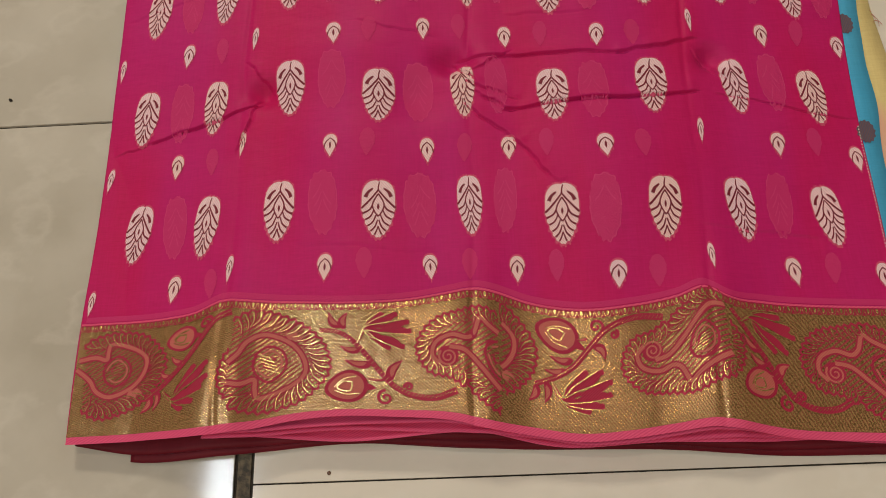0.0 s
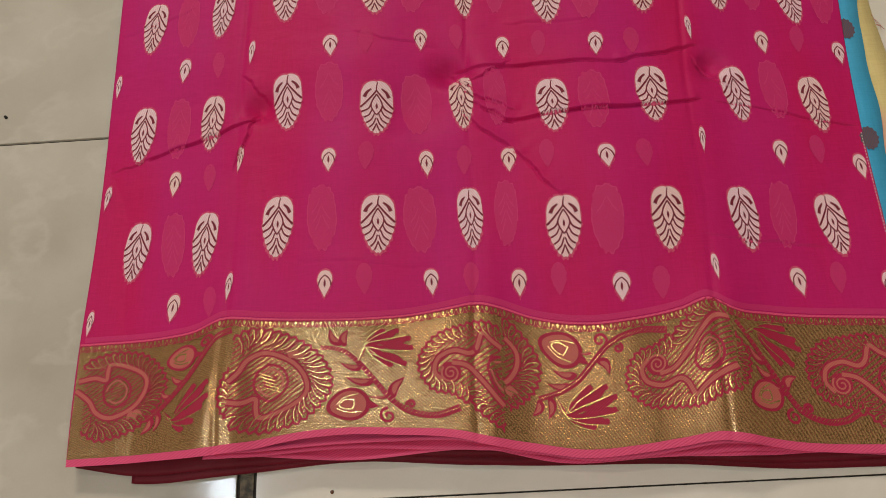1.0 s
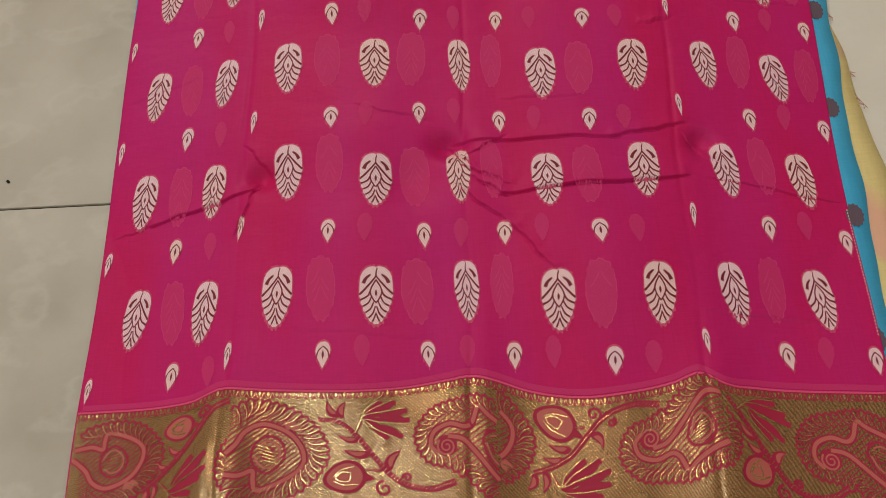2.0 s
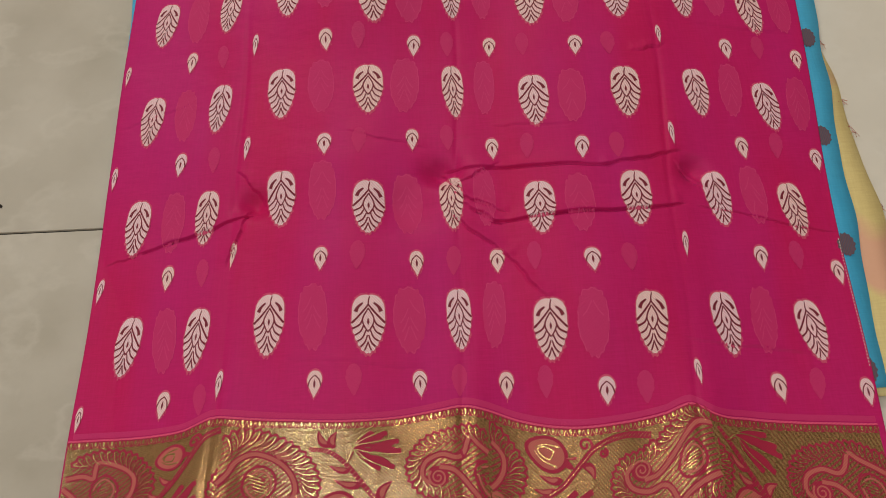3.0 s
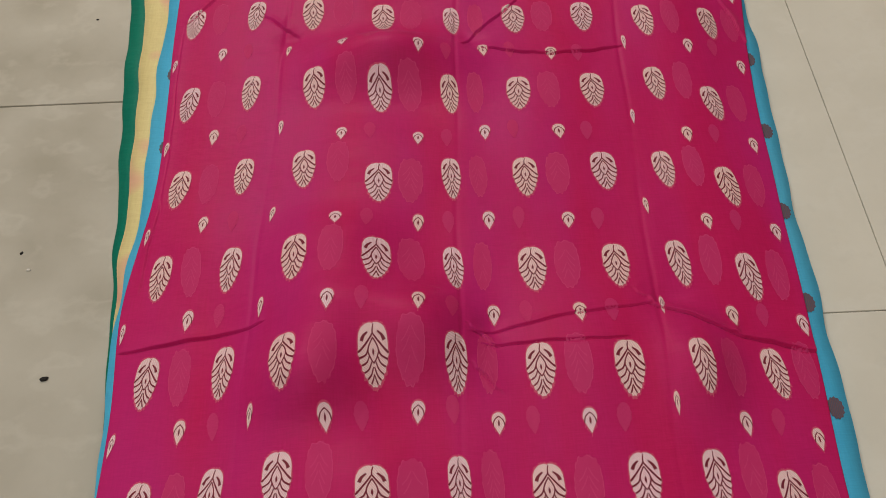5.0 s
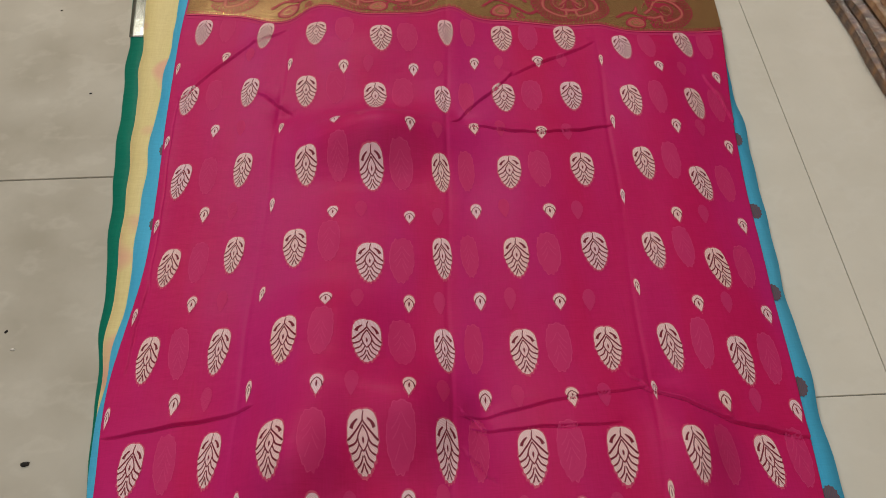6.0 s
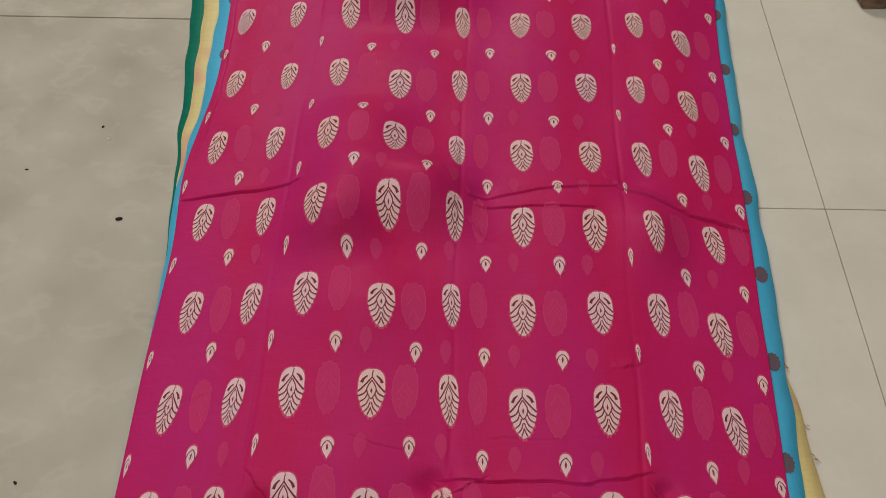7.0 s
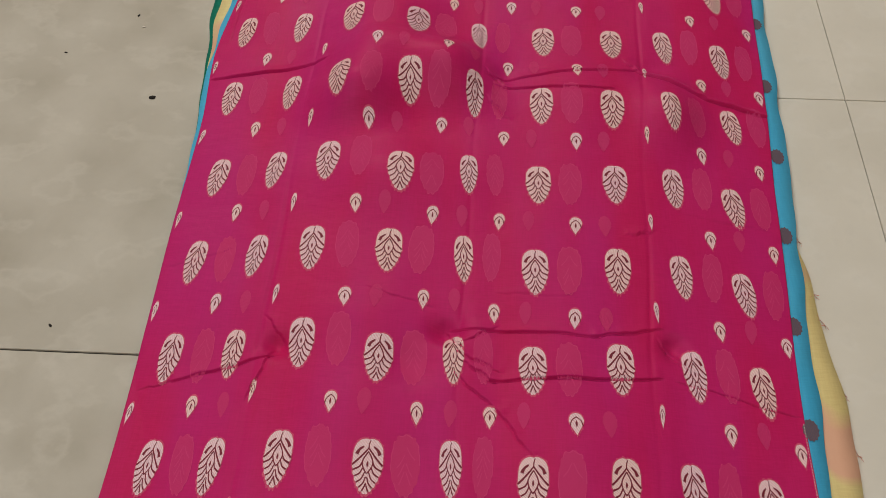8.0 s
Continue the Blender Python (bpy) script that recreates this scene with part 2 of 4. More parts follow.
PUCKERS = [
    (0.048, 0.470, 0.062, 0.452, 0.0030, 0.003), (0.056, 0.452, 0.088, 0.436, 0.0026, 0.003), (0.060, 0.462, 0.085, 0.474, 0.0022, 0.003), (0.235, 0.437, 0.333, 0.412, 0.0016, 0.003),
    (0.203, 0.572, 0.222, 0.577, 0.0028, 0.003), (0.090, 0.508, 0.146, 0.506, 0.0010, 0.003), (0.222, 0.470, 0.240, 0.450, 0.0026, 0.003), (-0.104, 0.478, -0.088, 0.458, 0.0024, 0.003),
    (-0.172, 0.422, -0.200, 0.414, 0.0014, 0.003), (0.212, 0.782, 0.228, 0.770, 0.0026, 0.003), (0.074, 0.752, 0.092, 0.738, 0.0024, 0.003), (-0.200, 0.530, -0.150, 0.545, 0.0010, 0.003),
    (0.250, 0.600, 0.338, 0.588, 0.0011, 0.003), (-0.060, 0.332, 0.020, 0.322, 0.0010, 0.003), (0.210, 0.335, 0.310, 0.322, 0.0013, 0.003), (-0.02, 0.505, 0.030, 0.492, 0.0014, 0.003),
]
# broad hollows and swells: place, size across and along, height
HOLLOWS = [
    (0.046, 0.470, 0.013, 0.010, -0.0125), (0.016, 0.442, 0.020, 0.018, -0.0055), (0.232, 0.466, 0.010, 0.010, -0.0100), (-0.092, 0.454, 0.011, 0.010, -0.0095),
    (0.090, 0.752, 0.012, 0.012, -0.0045), (0.236, 0.776, 0.018, 0.013, -0.0040), (0.095, 1.070, 0.014, 0.012, -0.0045), (-0.082, 1.090, 0.014, 0.012, -0.0045),
    (-0.03, 0.478, 0.050, 0.026, 0.0045),
]
SWELLS = [
    (-0.030, 0.300, 0.060, 0.060, 0.0101), (0.150, 0.380, 0.060, 0.060, 0.0121), (-0.030, 0.400, 0.050, 0.060, 0.0094), (-0.030, 0.520, 0.060, 0.060, 0.0073),
    (0.150, 0.550, 0.060, 0.090, 0.0053), (-0.020, 0.630, 0.070, 0.050, 0.0199), (-0.050, 0.715, 0.045, 0.035, 0.0430), (-0.035, 0.770, 0.055, 0.035, 0.0359),
    (0.035, 0.750, 0.040, 0.040, 0.0351), (-0.035, 0.830, 0.055, 0.040, 0.0282), (0.170, 0.740, 0.060, 0.060, 0.0127), (0.250, 0.715, 0.030, 0.040, 0.0183),
    (-0.150, 0.850, 0.040, 0.100, 0.0045), (0.290, 0.880, 0.050, 0.100, 0.0072), (-0.010, 0.920, 0.070, 0.060, 0.0142), (0.160, 0.950, 0.060, 0.100, 0.0079),
    (0.010, 1.045, 0.070, 0.034, 0.0396), (0.180, 1.100, 0.070, 0.090, 0.0055), (0.300, 1.100, 0.050, 0.100, 0.0141), (0.000, 1.190, 0.090, 0.060, 0.0134),
    (-0.150, 1.100, 0.040, 0.120, 0.0041),
]


# how the pleats of the border tilt
PLEAT = curve((-0.215, -0.108, -0.060, 0.040, 0.100, 0.145, 0.190, 0.206, 0.250, 0.335), (0.0, 0.0075, 0.0010, 0.0, 0.0, 0.0030, 0.0022, 0.0050, 0.0, 0.0))


def segment_gap(x, y, x0, y0, x1, y1):
    dx, dy = x1 - x0, y1 - y0
    raw = ((x - x0) * dx + (y - y0) * dy) / (dx * dx + dy * dy)
    along = np.clip(raw, 0, 1)
    wander = 0.0007 * np.sin(raw * 9 + x0 * 90) + 0.0003 * np.sin(raw * 23)
    length = math.hypot(dx, dy)
    side = ((y - y0) * dx - (x - x0) * dy) / length * (1 if dx > 0 else -1) + wander
    return side, np.hypot(x - x0 - along * dx, y - y0 - along * dy), along, raw, length


def relief(x, y):
    """Height of the top layer over the floor."""
    x, y = np.asarray(x, float), np.asarray(y, float)
    a, b = LEFT(y), RIGHT(y)
    s = np.clip((x - a) / (b - a), 0, 1)
    rise = np.clip((y - 0.22) / 0.40, 0, 1)
    z = 0.0060 + 0.0095 * rise * rise * (3 - 2 * rise) + 0.0135 * np.sin(np.pi * s ** 0.9) ** 0.8
    front = bell(y - 0.20, 0.13) * 0.95 + 0.20
    for f in FOLD_AT:
        d = x - f(y)
        z = z + front * 0.0064 * np.where(d > 0, 1 / (1 + (np.maximum(d - 0.005, 0) / 0.014) ** 2), 1 / (1 + (np.maximum(-d - 0.007, 0) / 0.030) ** 2))
        z = z - (0.0008 + np.clip((y - 0.29) / 0.05, 0, 1) * (0.0004 * np.sin(23 * y + 40 * f(0.5)) - 0.0002)) * bell(d + 0.003 + 0.0012 * np.sin(31 * y), 0.0022)
    for x0, y0, x1, y1, depth, width in CREASES + CREASES_FAR + PUCKERS:
        side, gap, along, raw, length = segment_gap(x, y, x0, y0, x1, y1)
        near = np.exp(-(gap / 0.020) ** 2) * np.exp(-(np.maximum(np.maximum(-raw, raw - 1), 0) * length / 0.004) ** 2)
        fade = 0.55 + 0.45 * np.sin(np.pi * np.clip(along, 0.02, 0.98))
        tuck = np.where(side > 0, np.exp(-np.maximum(side, 0) / 0.007), 0.0) * (1 - np.exp(-np.maximum(side, 0) / 0.0004))
        z = z + fade * depth * near * (0.85 * tuck - 0.42 * bell(side + 0.0004, 0.0007))
    for x0, y0, wide, long, high in HOLLOWS + SWELLS:
        z = z + high * bell(x - x0, wide) * bell(y - y0, long)
    z = z + 0.0011 * np.sin(19 * x + 5 * np.sin(7 * y)) * np.sin(13 * y + 2) + 0.0005 * np.sin(61 * x + 9 * y) * np.sin(47 * y - 20 * x)
    return np.maximum(z, 0.012) + PLEAT(x) * bell(y - 0.235, 0.06)


def sheet(name, left, right, front, back, height, material, nx, ny, bulk=0.0008, closed=True, steps=None):
    """A sheet of cloth with an outline and a height."""
    s, v = np.meshgrid(np.linspace(0, 1, nx), np.linspace(0, 1, ny) if steps is None else steps)
    x = left(0.6 + 0 * s) * (1 - s) + right(0.6 + 0 * s) * s
    for _ in range(3):
        y = front(x) * (1 - v) + back(x) * v
        x = left(y) * (1 - s) + right(y) * s
    z = height(x, y)
    up = np.stack([x, y, z], -1).reshape(-1, 3)
    low = up - (0, 0, bulk)
    n = len(up)
    faces = grid_faces(nx, ny)
    if closed:
        faces += [tuple(n + k for k in reversed(f)) for f in faces]
    rim = list(range(nx)) + [j * nx + nx - 1 for j in range(1, ny)] + [(ny - 1) * nx + i for i in range(nx - 2, -1, -1)] + [j * nx for j in range(ny - 2, 0, -1)]
    faces += [(rim[k - 1], rim[k - 1] + n, rim[k] + n, rim[k]) for k in range(len(rim))]
    return mesh_of(name, np.concatenate([up, low]), faces, material)


# ---------------- the room ----------------
def slab(name, x0, x1, y0, y1, z0, z1, material, bevel=0.0):
    bm = bmesh.new()
    bmesh.ops.create_cube(bm, size=1, matrix=Matrix.Translation(((x0 + x1) / 2, (y0 + y1) / 2, (z0 + z1) / 2)) @ Matrix.Diagonal((x1 - x0, y1 - y0, z1 - z0, 1)))
    if bevel:
        bmesh.ops.bevel(bm, geom=[e for e in bm.edges if min(v.co.z for v in e.verts) > z1 - 1e-5], offset=bevel, segments=2, affect="EDGES")
    return from_bmesh(name, bm, material, False)


floor = tagged(new("floor", slab("floor", -3, 3, -2.5, 4, -0.03, -0.0022, M_GROUT)), "dirty dark grout under beige and ivory floor tiles", "floor", kind="structure")
for k, (name, box) in enumerate({"wall_north": (-3, 3, 4, 4.12), "wall_south": (-3, 3, -2.62, -2.5), "wall_west": (-3.12, -3, -2.62, 4.12), "wall_east": (3, 3.12, -2.62, 4.12)}.items()):
    tagged(new(name, slab(name, *box, -0.03, 2.8, M_WALL)), "plain warm brown painted shop wall", "wall", kind="structure")
tagged(new("ceiling", slab("ceiling", -3.12, 3.12, -2.62, 4.12, 2.8, 2.9, M_CEILING)), "plain pale painted ceiling", "ceiling", kind="structure")


# ---------------- woven shapes laid on the cloth ----------------
class Weave:
    """Flat woven shapes, collected and then laid on the cloth."""

    def __init__(self, lay, lift, pile=0.000015, between=None):
        self.pile, self.between = pile, between
        self.lay, self.lift, self.verts, self.faces, self.rise = lay, lift, [], [], []

    def settle(self):
        """Each new shape lies a thread's breadth over the one before it."""
        step = self.pile * (1 + round(self.rise[-1] / self.pile if self.rise else 0) % 30)
        self.rise += [step] * (len(self.verts) - len(self.rise))

    def polygon(self, points, rings=8):
        """A filled shape, round its middle."""
        n, k = len(points), len(self.verts)
        mid = np.mean(points, 0)
        self.verts += [tuple(mid)] + [tuple(mid + q * (np.array(p) - mid)) for q in np.arange(1, rings + 1) / rings for p in points]
        self.faces += [(k, k + 1 + i, k + 1 + (i + 1) % n) for i in range(n)]
        for r in range(rings - 1):
            o = k + 1 + r * n
            self.faces += [(o + i, o + n + i, o + n + (i + 1) % n, o + (i + 1) % n) for i in range(n)]
        self.settle()

    def lobe(self, p0, p1, wide, bend=0.0, n=6, blunt=0.55):
        """A leaf shape from p0 to p1."""
        p0, p1 = np.array(p0, float), np.array(p1, float)
        way = p1 - p0
        side = np.array((-way[1], way[0])) / np.hypot(*way)
        left, right = [], []
        for t in np.linspace(0, 1, n + 1):
            w = 0.04 + wide / 2 * max(0, math.sin(math.pi * min(1, t ** blunt))) ** 0.7
            mid = p0 + way * t + side * bend * math.sin(math.pi * t)
            left.append(tuple(mid + side * w))
            right.append(tuple(mid - side * w))
        k = len(self.verts)
        self.verts += [q for pair in zip(left, right) for q in pair]
        self.faces += [(k + 2 * i, k + 2 * i + 1, k + 2 * i + 3, k + 2 * i + 2) for i in range(n)]
        self.settle()

    def stroke(self, points, wide, end=None, steps=5):
        """A line of thread through points, from one width to another."""
        points = np.array(points, float)
        end = wide if end is None else end
        t = np.arange(len(points))
        fine = np.linspace(0, len(points) - 1, (len(points) - 1) * steps + 1) if len(points) > 2 else np.linspace(0, 1, 4)
        path = np.stack([curve(t, points[:, 0])(fine), curve(t, points[:, 1])(fine)], 1) if len(points) > 2 else points[0] + np.outer(fine, points[1] - points[0])
        way = np.gradient(path, axis=0)
        side = np.stack([-way[:, 1], way[:, 0]], 1) / (np.hypot(way[:, 0], way[:, 1])[:, None] + 1e-9)
        w = np.linspace(wide, end, len(path))[:, None] / 2
        k = len(self.verts)
        self.verts += [tuple(q) for pair in zip(path + side * w, path - side * w) for q in pair]
        self.faces += [(k + 2 * i, k + 2 * i + 1, k + 2 * i + 3, k + 2 * i + 2) for i in range(len(path) - 1)]
        self.settle()

    def spiral(self, x, y, r, turns, start, wide, spin=1):
        a = np.linspace(0, turns * 2 * math.pi, int(turns * 9) + 2)
        q = r * (1 - 0.86 * a / a[-1])
        self.stroke(np.stack([x + q * np.cos(start + spin * a), y + q * np.sin(start + spin * a)], 1), wide, wide * 0.7, 2)

    def hatch(self, ring, slope, gap, wide):
        """Slanting threads across the inside of a ring of points."""
        ring = np.array(ring)
        nxt = np.roll(ring, -1, 0)
        way = np.array((math.cos(slope), math.sin(slope)))
        side = np.array((-way[1], way[0]))
        a, b = ring @ side, nxt @ side
        for level in np.arange((ring @ side).min() + gap / 2, (ring @ side).max(), gap):
            hit = (a - level) * (b - level) < 0
            q = (level - a[hit]) / (b[hit] - a[hit])
            cross = np.sort((ring[hit] + (nxt[hit] - ring[hit]) * q[:, None]) @ way)
            for c0, c1 in zip(cross[::2], cross[1::2]):
                if c1 - c0 > 1.5:
                    n = max(2, int((c1 - c0) / 3))
                    self.stroke([way * (c0 + 0.4 + (c1 - c0 - 0.8) * t) + side * level for t in np.linspace(0, 1, n + 1)], wide, wide, 1)

    def mesh(self, name, material):
        uv = np.array(self.verts)
        if self.between:
            low, high = self.between
            self.faces = [f for f in self.faces if low < sum(uv[k, 0] for k in f) / len(f) < high]
        x, y = self.lay(uv[:, 0], uv[:, 1])
        return mesh_of(name, np.stack([x, y, relief(x, y) + self.lift + np.array(self.rise)], 1), self.faces, material)


HALF_LEAF = ((0, 20.0), (0.8, 20.6), (3.0, 20.6), (5.8, 19.5), (8.2, 17.2), (9.8, 13.6), (10.3, 9.5), (10.4, 4), (10.6, -0.6), (9.5, -2.6), (9.6, -5.8), (8.2, -7.6),
             (8.1, -10.8), (6.5, -12.2), (6.3, -15.0), (4.6, -16.2), (4.0, -19), (2.3, -19.0), (1.3, -21.0), (0, -20.5))


def silhouette(grow=0.0, teeth=0.0, count=88):
    """The scaly outline of a leaf motif, in millimetres, evenly stepped."""
    ring = np.array(list(HALF_LEAF) + [(-x, y) for x, y in HALF_LEAF[-2:0:-1]] + [HALF_LEAF[0]], float)
    far = np.concatenate([[0], np.cumsum(np.hypot(*np.diff(ring, axis=0).T))])
    at = np.linspace(0, far[-1], count, endpoint=False)
    x, y = np.interp(at, far, ring[:, 0]), np.interp(at, far, ring[:, 1])
    reach = 1 + (grow + teeth * (np.arange(count) // 2 % 2)) / np.hypot(x, y)
    return [tuple(p) for p in np.stack([x * reach, y * reach], 1)]


def leaf_shapes(w, slit, fine=False):
    """A woven leaf, 21 mm wide and 41 mm long: cream, with dark lines between its scales."""
    w.polygon(silhouette(0.0, 0.0, 128 if fine else 88), 28 if fine else 12)
    slit.stroke([(0.9, 19.6), (0.1, 16.6), (0, 13.2)], 0.70, 0.96, 4)
    for m in (-1, 1):
        slit.stroke([(0, 13.6), (m * 3.0, 9.4), (m * 7.0, 4.4), (m * 10.5, 0.6)], 1.02, 1.47, 6)
        slit.stroke([(m * 8.0, 8.6), (m * 6.4, 12.0), (m * 3.4, 14.8)], 2.56, 1.15, 5)
        slit.stroke([(0, 11.0), (m * 2.8, 5.8), (m * 3.6, 2.0), (m * 2.1, -2.4), (0, -5.6)], 0.90, 0.90, 4)
        slit.stroke([(m * 3.4, 3.4), (m * 5.4, -0.6), (m * 9.8, -3.2)], 0.90, 1.41, 6)
        slit.stroke([(m * 2.8, -1.0), (m * 4.8, -5.4), (m * 8.1, -7.8)], 0.77, 1.28, 6)
        slit.stroke([(m * 1.4, -4.6), (m * 3.4, -9.6), (m * 6.5, -12.3)], 0.77, 1.28, 6)
        slit.stroke([(m * 0.4, -8.0), (m * 2.0, -13.0), (m * 4.6, -16.2)], 0.77, 1.28, 6)
        slit.stroke([(0, -12.6), (m * 1.0, -16.0), (m * 2.2, -18.9)], 0.70, 1.15, 5)
    slit.lobe((0, 3.9), (0, -0.8), 1.4, 0, 5, 1.0)


def leaf_fringe(w):
    """Cut thread ends standing out round a leaf, longest under its tip."""
    w.polygon(silhouette(0.5), 6)
    for k, (x, y) in enumerate(silhouette(0.2, 0.0, 84)):
        out = math.hypot(x, y)
        far = (1.9 if y < -9 else 1.3 if y > 15 else 0.8) * random.uniform(0.5, 1.15)
        aim = (x / out * 0.5, -1.0) if y < -5 else (x / out, y / out)
        w.stroke([(x * 0.96, y * 0.96), (x + aim[0] * far, y + aim[1] * far)], 1.3, 1.0)


def oval(half, top, low, teeth):
    """The toothed, blunt-topped outline of a hidden leaf."""
    out = []
    for k in range(60):
        c, q = math.cos(math.pi * k / 30), math.sin(math.pi * k / 30)
        x = half * math.copysign(abs(c) ** 0.6, c) * (1 if q > 0 else 1 - 0.42 * (-q) ** 2.2)
        wave = 1 + teeth * (1 if k // 2 % 2 else -1) * (0.25 + abs(q))
        out.append((x * wave, q * (top if q > 0 else low) * wave))
    return out


def ghost_veins(vein):
    """Threads of a hidden leaf that show through: a broken rim and a few ribs."""
    rim = oval(9.8, 20.0, 21.0, 0.03)
    for k in range(0, 60, 3):
        if random.random() < 0.8:
            vein.stroke([rim[k], rim[(k + 1) % 60], rim[(k + 3) % 60]], 0.9, 0.5, 2)
    for m in (-1, 1):
        for k in range(4):
            if random.random() < 0.75:
                y = 9.5 - 5.6 * k
                vein.stroke([(m * 0.5, y + 3), (m * (3.4 - 0.3 * k), y - 2.5), (m * (6.6 - 0.9 * k), y - 6)], 0.55, 0.8, 3)


def drop_shapes(w, slit):
    """A woven droplet, 11 mm wide and 18 mm long."""
    w.polygon([(5.2 * math.copysign(abs(math.cos(a)) ** 0.8, math.cos(a)) * (1 if math.sin(a) > 0 else 1 - 0.86 * (-math.sin(a)) ** 1.35), 2 + (7 if math.sin(a) > 0 else 11.5) * math.sin(a))
               for a in np.linspace(0, 2 * math.pi, 26, endpoint=False)])
    for m in (-1, 1):
        slit.stroke([(m * 4.5, -1.8), (m * 3.2, 2.6), (0, 5.8)], 0.9, 0.8, 5)
    slit.lobe((0, 2.8), (0, -3.2), 1.5, 0, 5, 1.0)


def spot(x, y, across, turn, long):
    """Lays a motif in millimetres at a place on the cloth."""
    c, s = math.cos(turn), math.sin(turn)
    return lambda u, v: (x + (u * across * c - v * long * s) * 0.001, y + (u * across * s + v * long * c) * 0.001)


LEAF_Y = (0.3521, 0.4457, 0.5358, 0.6270, 0.7196, 0.8112, 0.9061, 1.0056, 1.1068, 1.1974)
LEAF_CX = [(-0.1797, -0.0033, -0.0046, 0.0014, 0.0035), (-0.1202, -0.0006, -0.0153, 0.0091, 0.0152), (-0.0673, 0.0103, -0.0017, 0.0008, 0.0031), (0.0004, 0.0104, -0.0072, 0.0016, 0.0109), (0.063, 0.012, 0.0001, 0.004, 0.0069), (0.1283, 0.0157, -0.0051, 0.0002, 0.0081), (0.1984, 0.0156, -0.0005, 0.0007, 0.0026), (0.252, 0.0174, 0.0231, 0.0024, -0.0186), (0.3099, 0.018, 0.0098, 0.0077, 0.0022)]
LEAF_CY = [(0.0064, 0.008, -0.0185, 0.0091, 0.0278), (0.0093, 0.0139, 0.0013, -0.0056, -0.0028), (0.0068, 0.0038, 0.0222, -0.0029, -0.0222), (-0.001, -0.004, 0.0045, -0.0007, -0.0087), (-0.0004, -0.011, -0.0095, 0.0101, 0.0126), (-0.0037, 0.0002, -0.0141, 0.0012, 0.0127), (-0.0028, -0.0027, 0.0005, 0.0029, -0.0023), (-0.0023, 0.0035, 0.0037, -0.0136, -0.0165), (-0.0146, -0.0074, -0.0122, 0.0052, 0.0138)]
DROP_Y = (0.3082, 0.3993, 0.4902, 0.5816, 0.6773, 0.7657, 0.8589, 0.9557, 1.0547, 1.1520)
DROP_CX = [(-0.1501, 0.0011, -0.0082, -0.0031, 0.0084), (-0.0935, 0.0124, -0.0087, 0.0016, 0.0069), (-0.0360, 0.0087, 0.0006, 0.0010, 0.0017), (0.0322, 0.0122, -0.0004, -0.0007, 0.0059), (0.0923, 0.0147, -0.0012, 0.0007, 0.0075), (0.1607, 0.0158, -0.0059, 0.0006, 0.0106), (0.2280, 0.0197, 0.0132, -0.0003, -0.0107), (0.2803, 0.0182, 0.0137, 0.0045, -0.0056), (0.3385, 0.0250, 0.0035, -0.0000, 0.0065)]
DROP_CY = [(0.0072, 0.0094, -0.0031, 0.0063, 0.0103), (0.0115, 0.0052, 0.0199, -0.0059, -0.0221), (0.0023, -0.0056, 0.0047, 0.0018, -0.0054), (0.0033, -0.0123, -0.0263, 0.0060, 0.0199), (-0.0015, 0.0017, -0.0022, -0.0015, 0.0046), (-0.0034, -0.0017, -0.0085, 0.0054, 0.0101), (0.0068, 0.0044, 0.0083, -0.0062, -0.0120), (-0.0089, -0.0006, 0.0143, -0.0026, -0.0144), (-0.0172, -0.0006, -0.0071, -0.0034, 0.0090)]


# where a crease has pulled the cloth: column and row, millimetres
LEAF_PULL = {(7, 8): (-3, -8), (3, 6): (0, -8), (7, 7): (2, 6), (7, 4): (0, -6), (3, 2): (-1, 6), (8, 4): (5, 4), (3, 4): (0, 6), (3, 1): (1, -5), (2, 7): (4, -4), (3, 3): (1, -5), (3, 8): (0, 5), (2, 8): (-4, 1), (2, 6): (0, 4), (6, 4): (-2, -4), (7, 3): (-1, 4), (8, 8): (4, 2), (6, 6): (1, 4), (0, 3): (3, -3), (2, 4): (0, -4), (8, 3): (-3, -2), (8, 1): (3, 1), (2, 1): (3, -1), (7, 1): (3, 0), (2, 3): (-1, 3), (1, 8): (-2, 2), (8, 6): (-3, -1), (8, 2): (-3, -1), (0, 8): (-3, 1), (0, 5): (-3, 2), (0, 6): (3, -1), (0, 4): (-3, 1), (8, 7): (-3, -1), (6, 8): (-1, -2), (1, 7): (2, -2), (4, 1): (-2, -2), (2, 2): (-2, 0), (6, 3): (0, 2), (7, 2): (-2, 0), (3, 5): (0, 2), (4, 2): (1, 2), (0, 7): (2, -1), (7, 6): (-1, 2), (4, 8): (1, -2), (0, 1): (-2, 1), (1, 6): (2, 0), (3, 0): (0, 2), (1, 1): (-1, -1), (1, 5): (-2, -1)}
DROP_PULL = {(7, 8): (7, 6), (7, 7): (-7, -4), (8, 5): (6, 3), (7, 5): (6, 2), (2, 8): (-2, 5), (3, 3): (-0, -5), (3, 2): (-1, 5), (0, 5): (-4, 3), (8, 4): (-3, -4), (3, 4): (0, 4), (8, 7): (-4, -1), (1, 2): (2, -4), (6, 5): (1, -4), (2, 6): (-0, -4), (2, 3): (-2, 3), (3, 5): (1, -3), (2, 1): (1, -3), (0, 1): (-3, 2), (5, 8): (-1, -3), (8, 2): (2, 2), (3, 1): (1, -3), (7, 6): (-2, -2), (6, 7): (-1, 3), (7, 9): (-2, -2)}


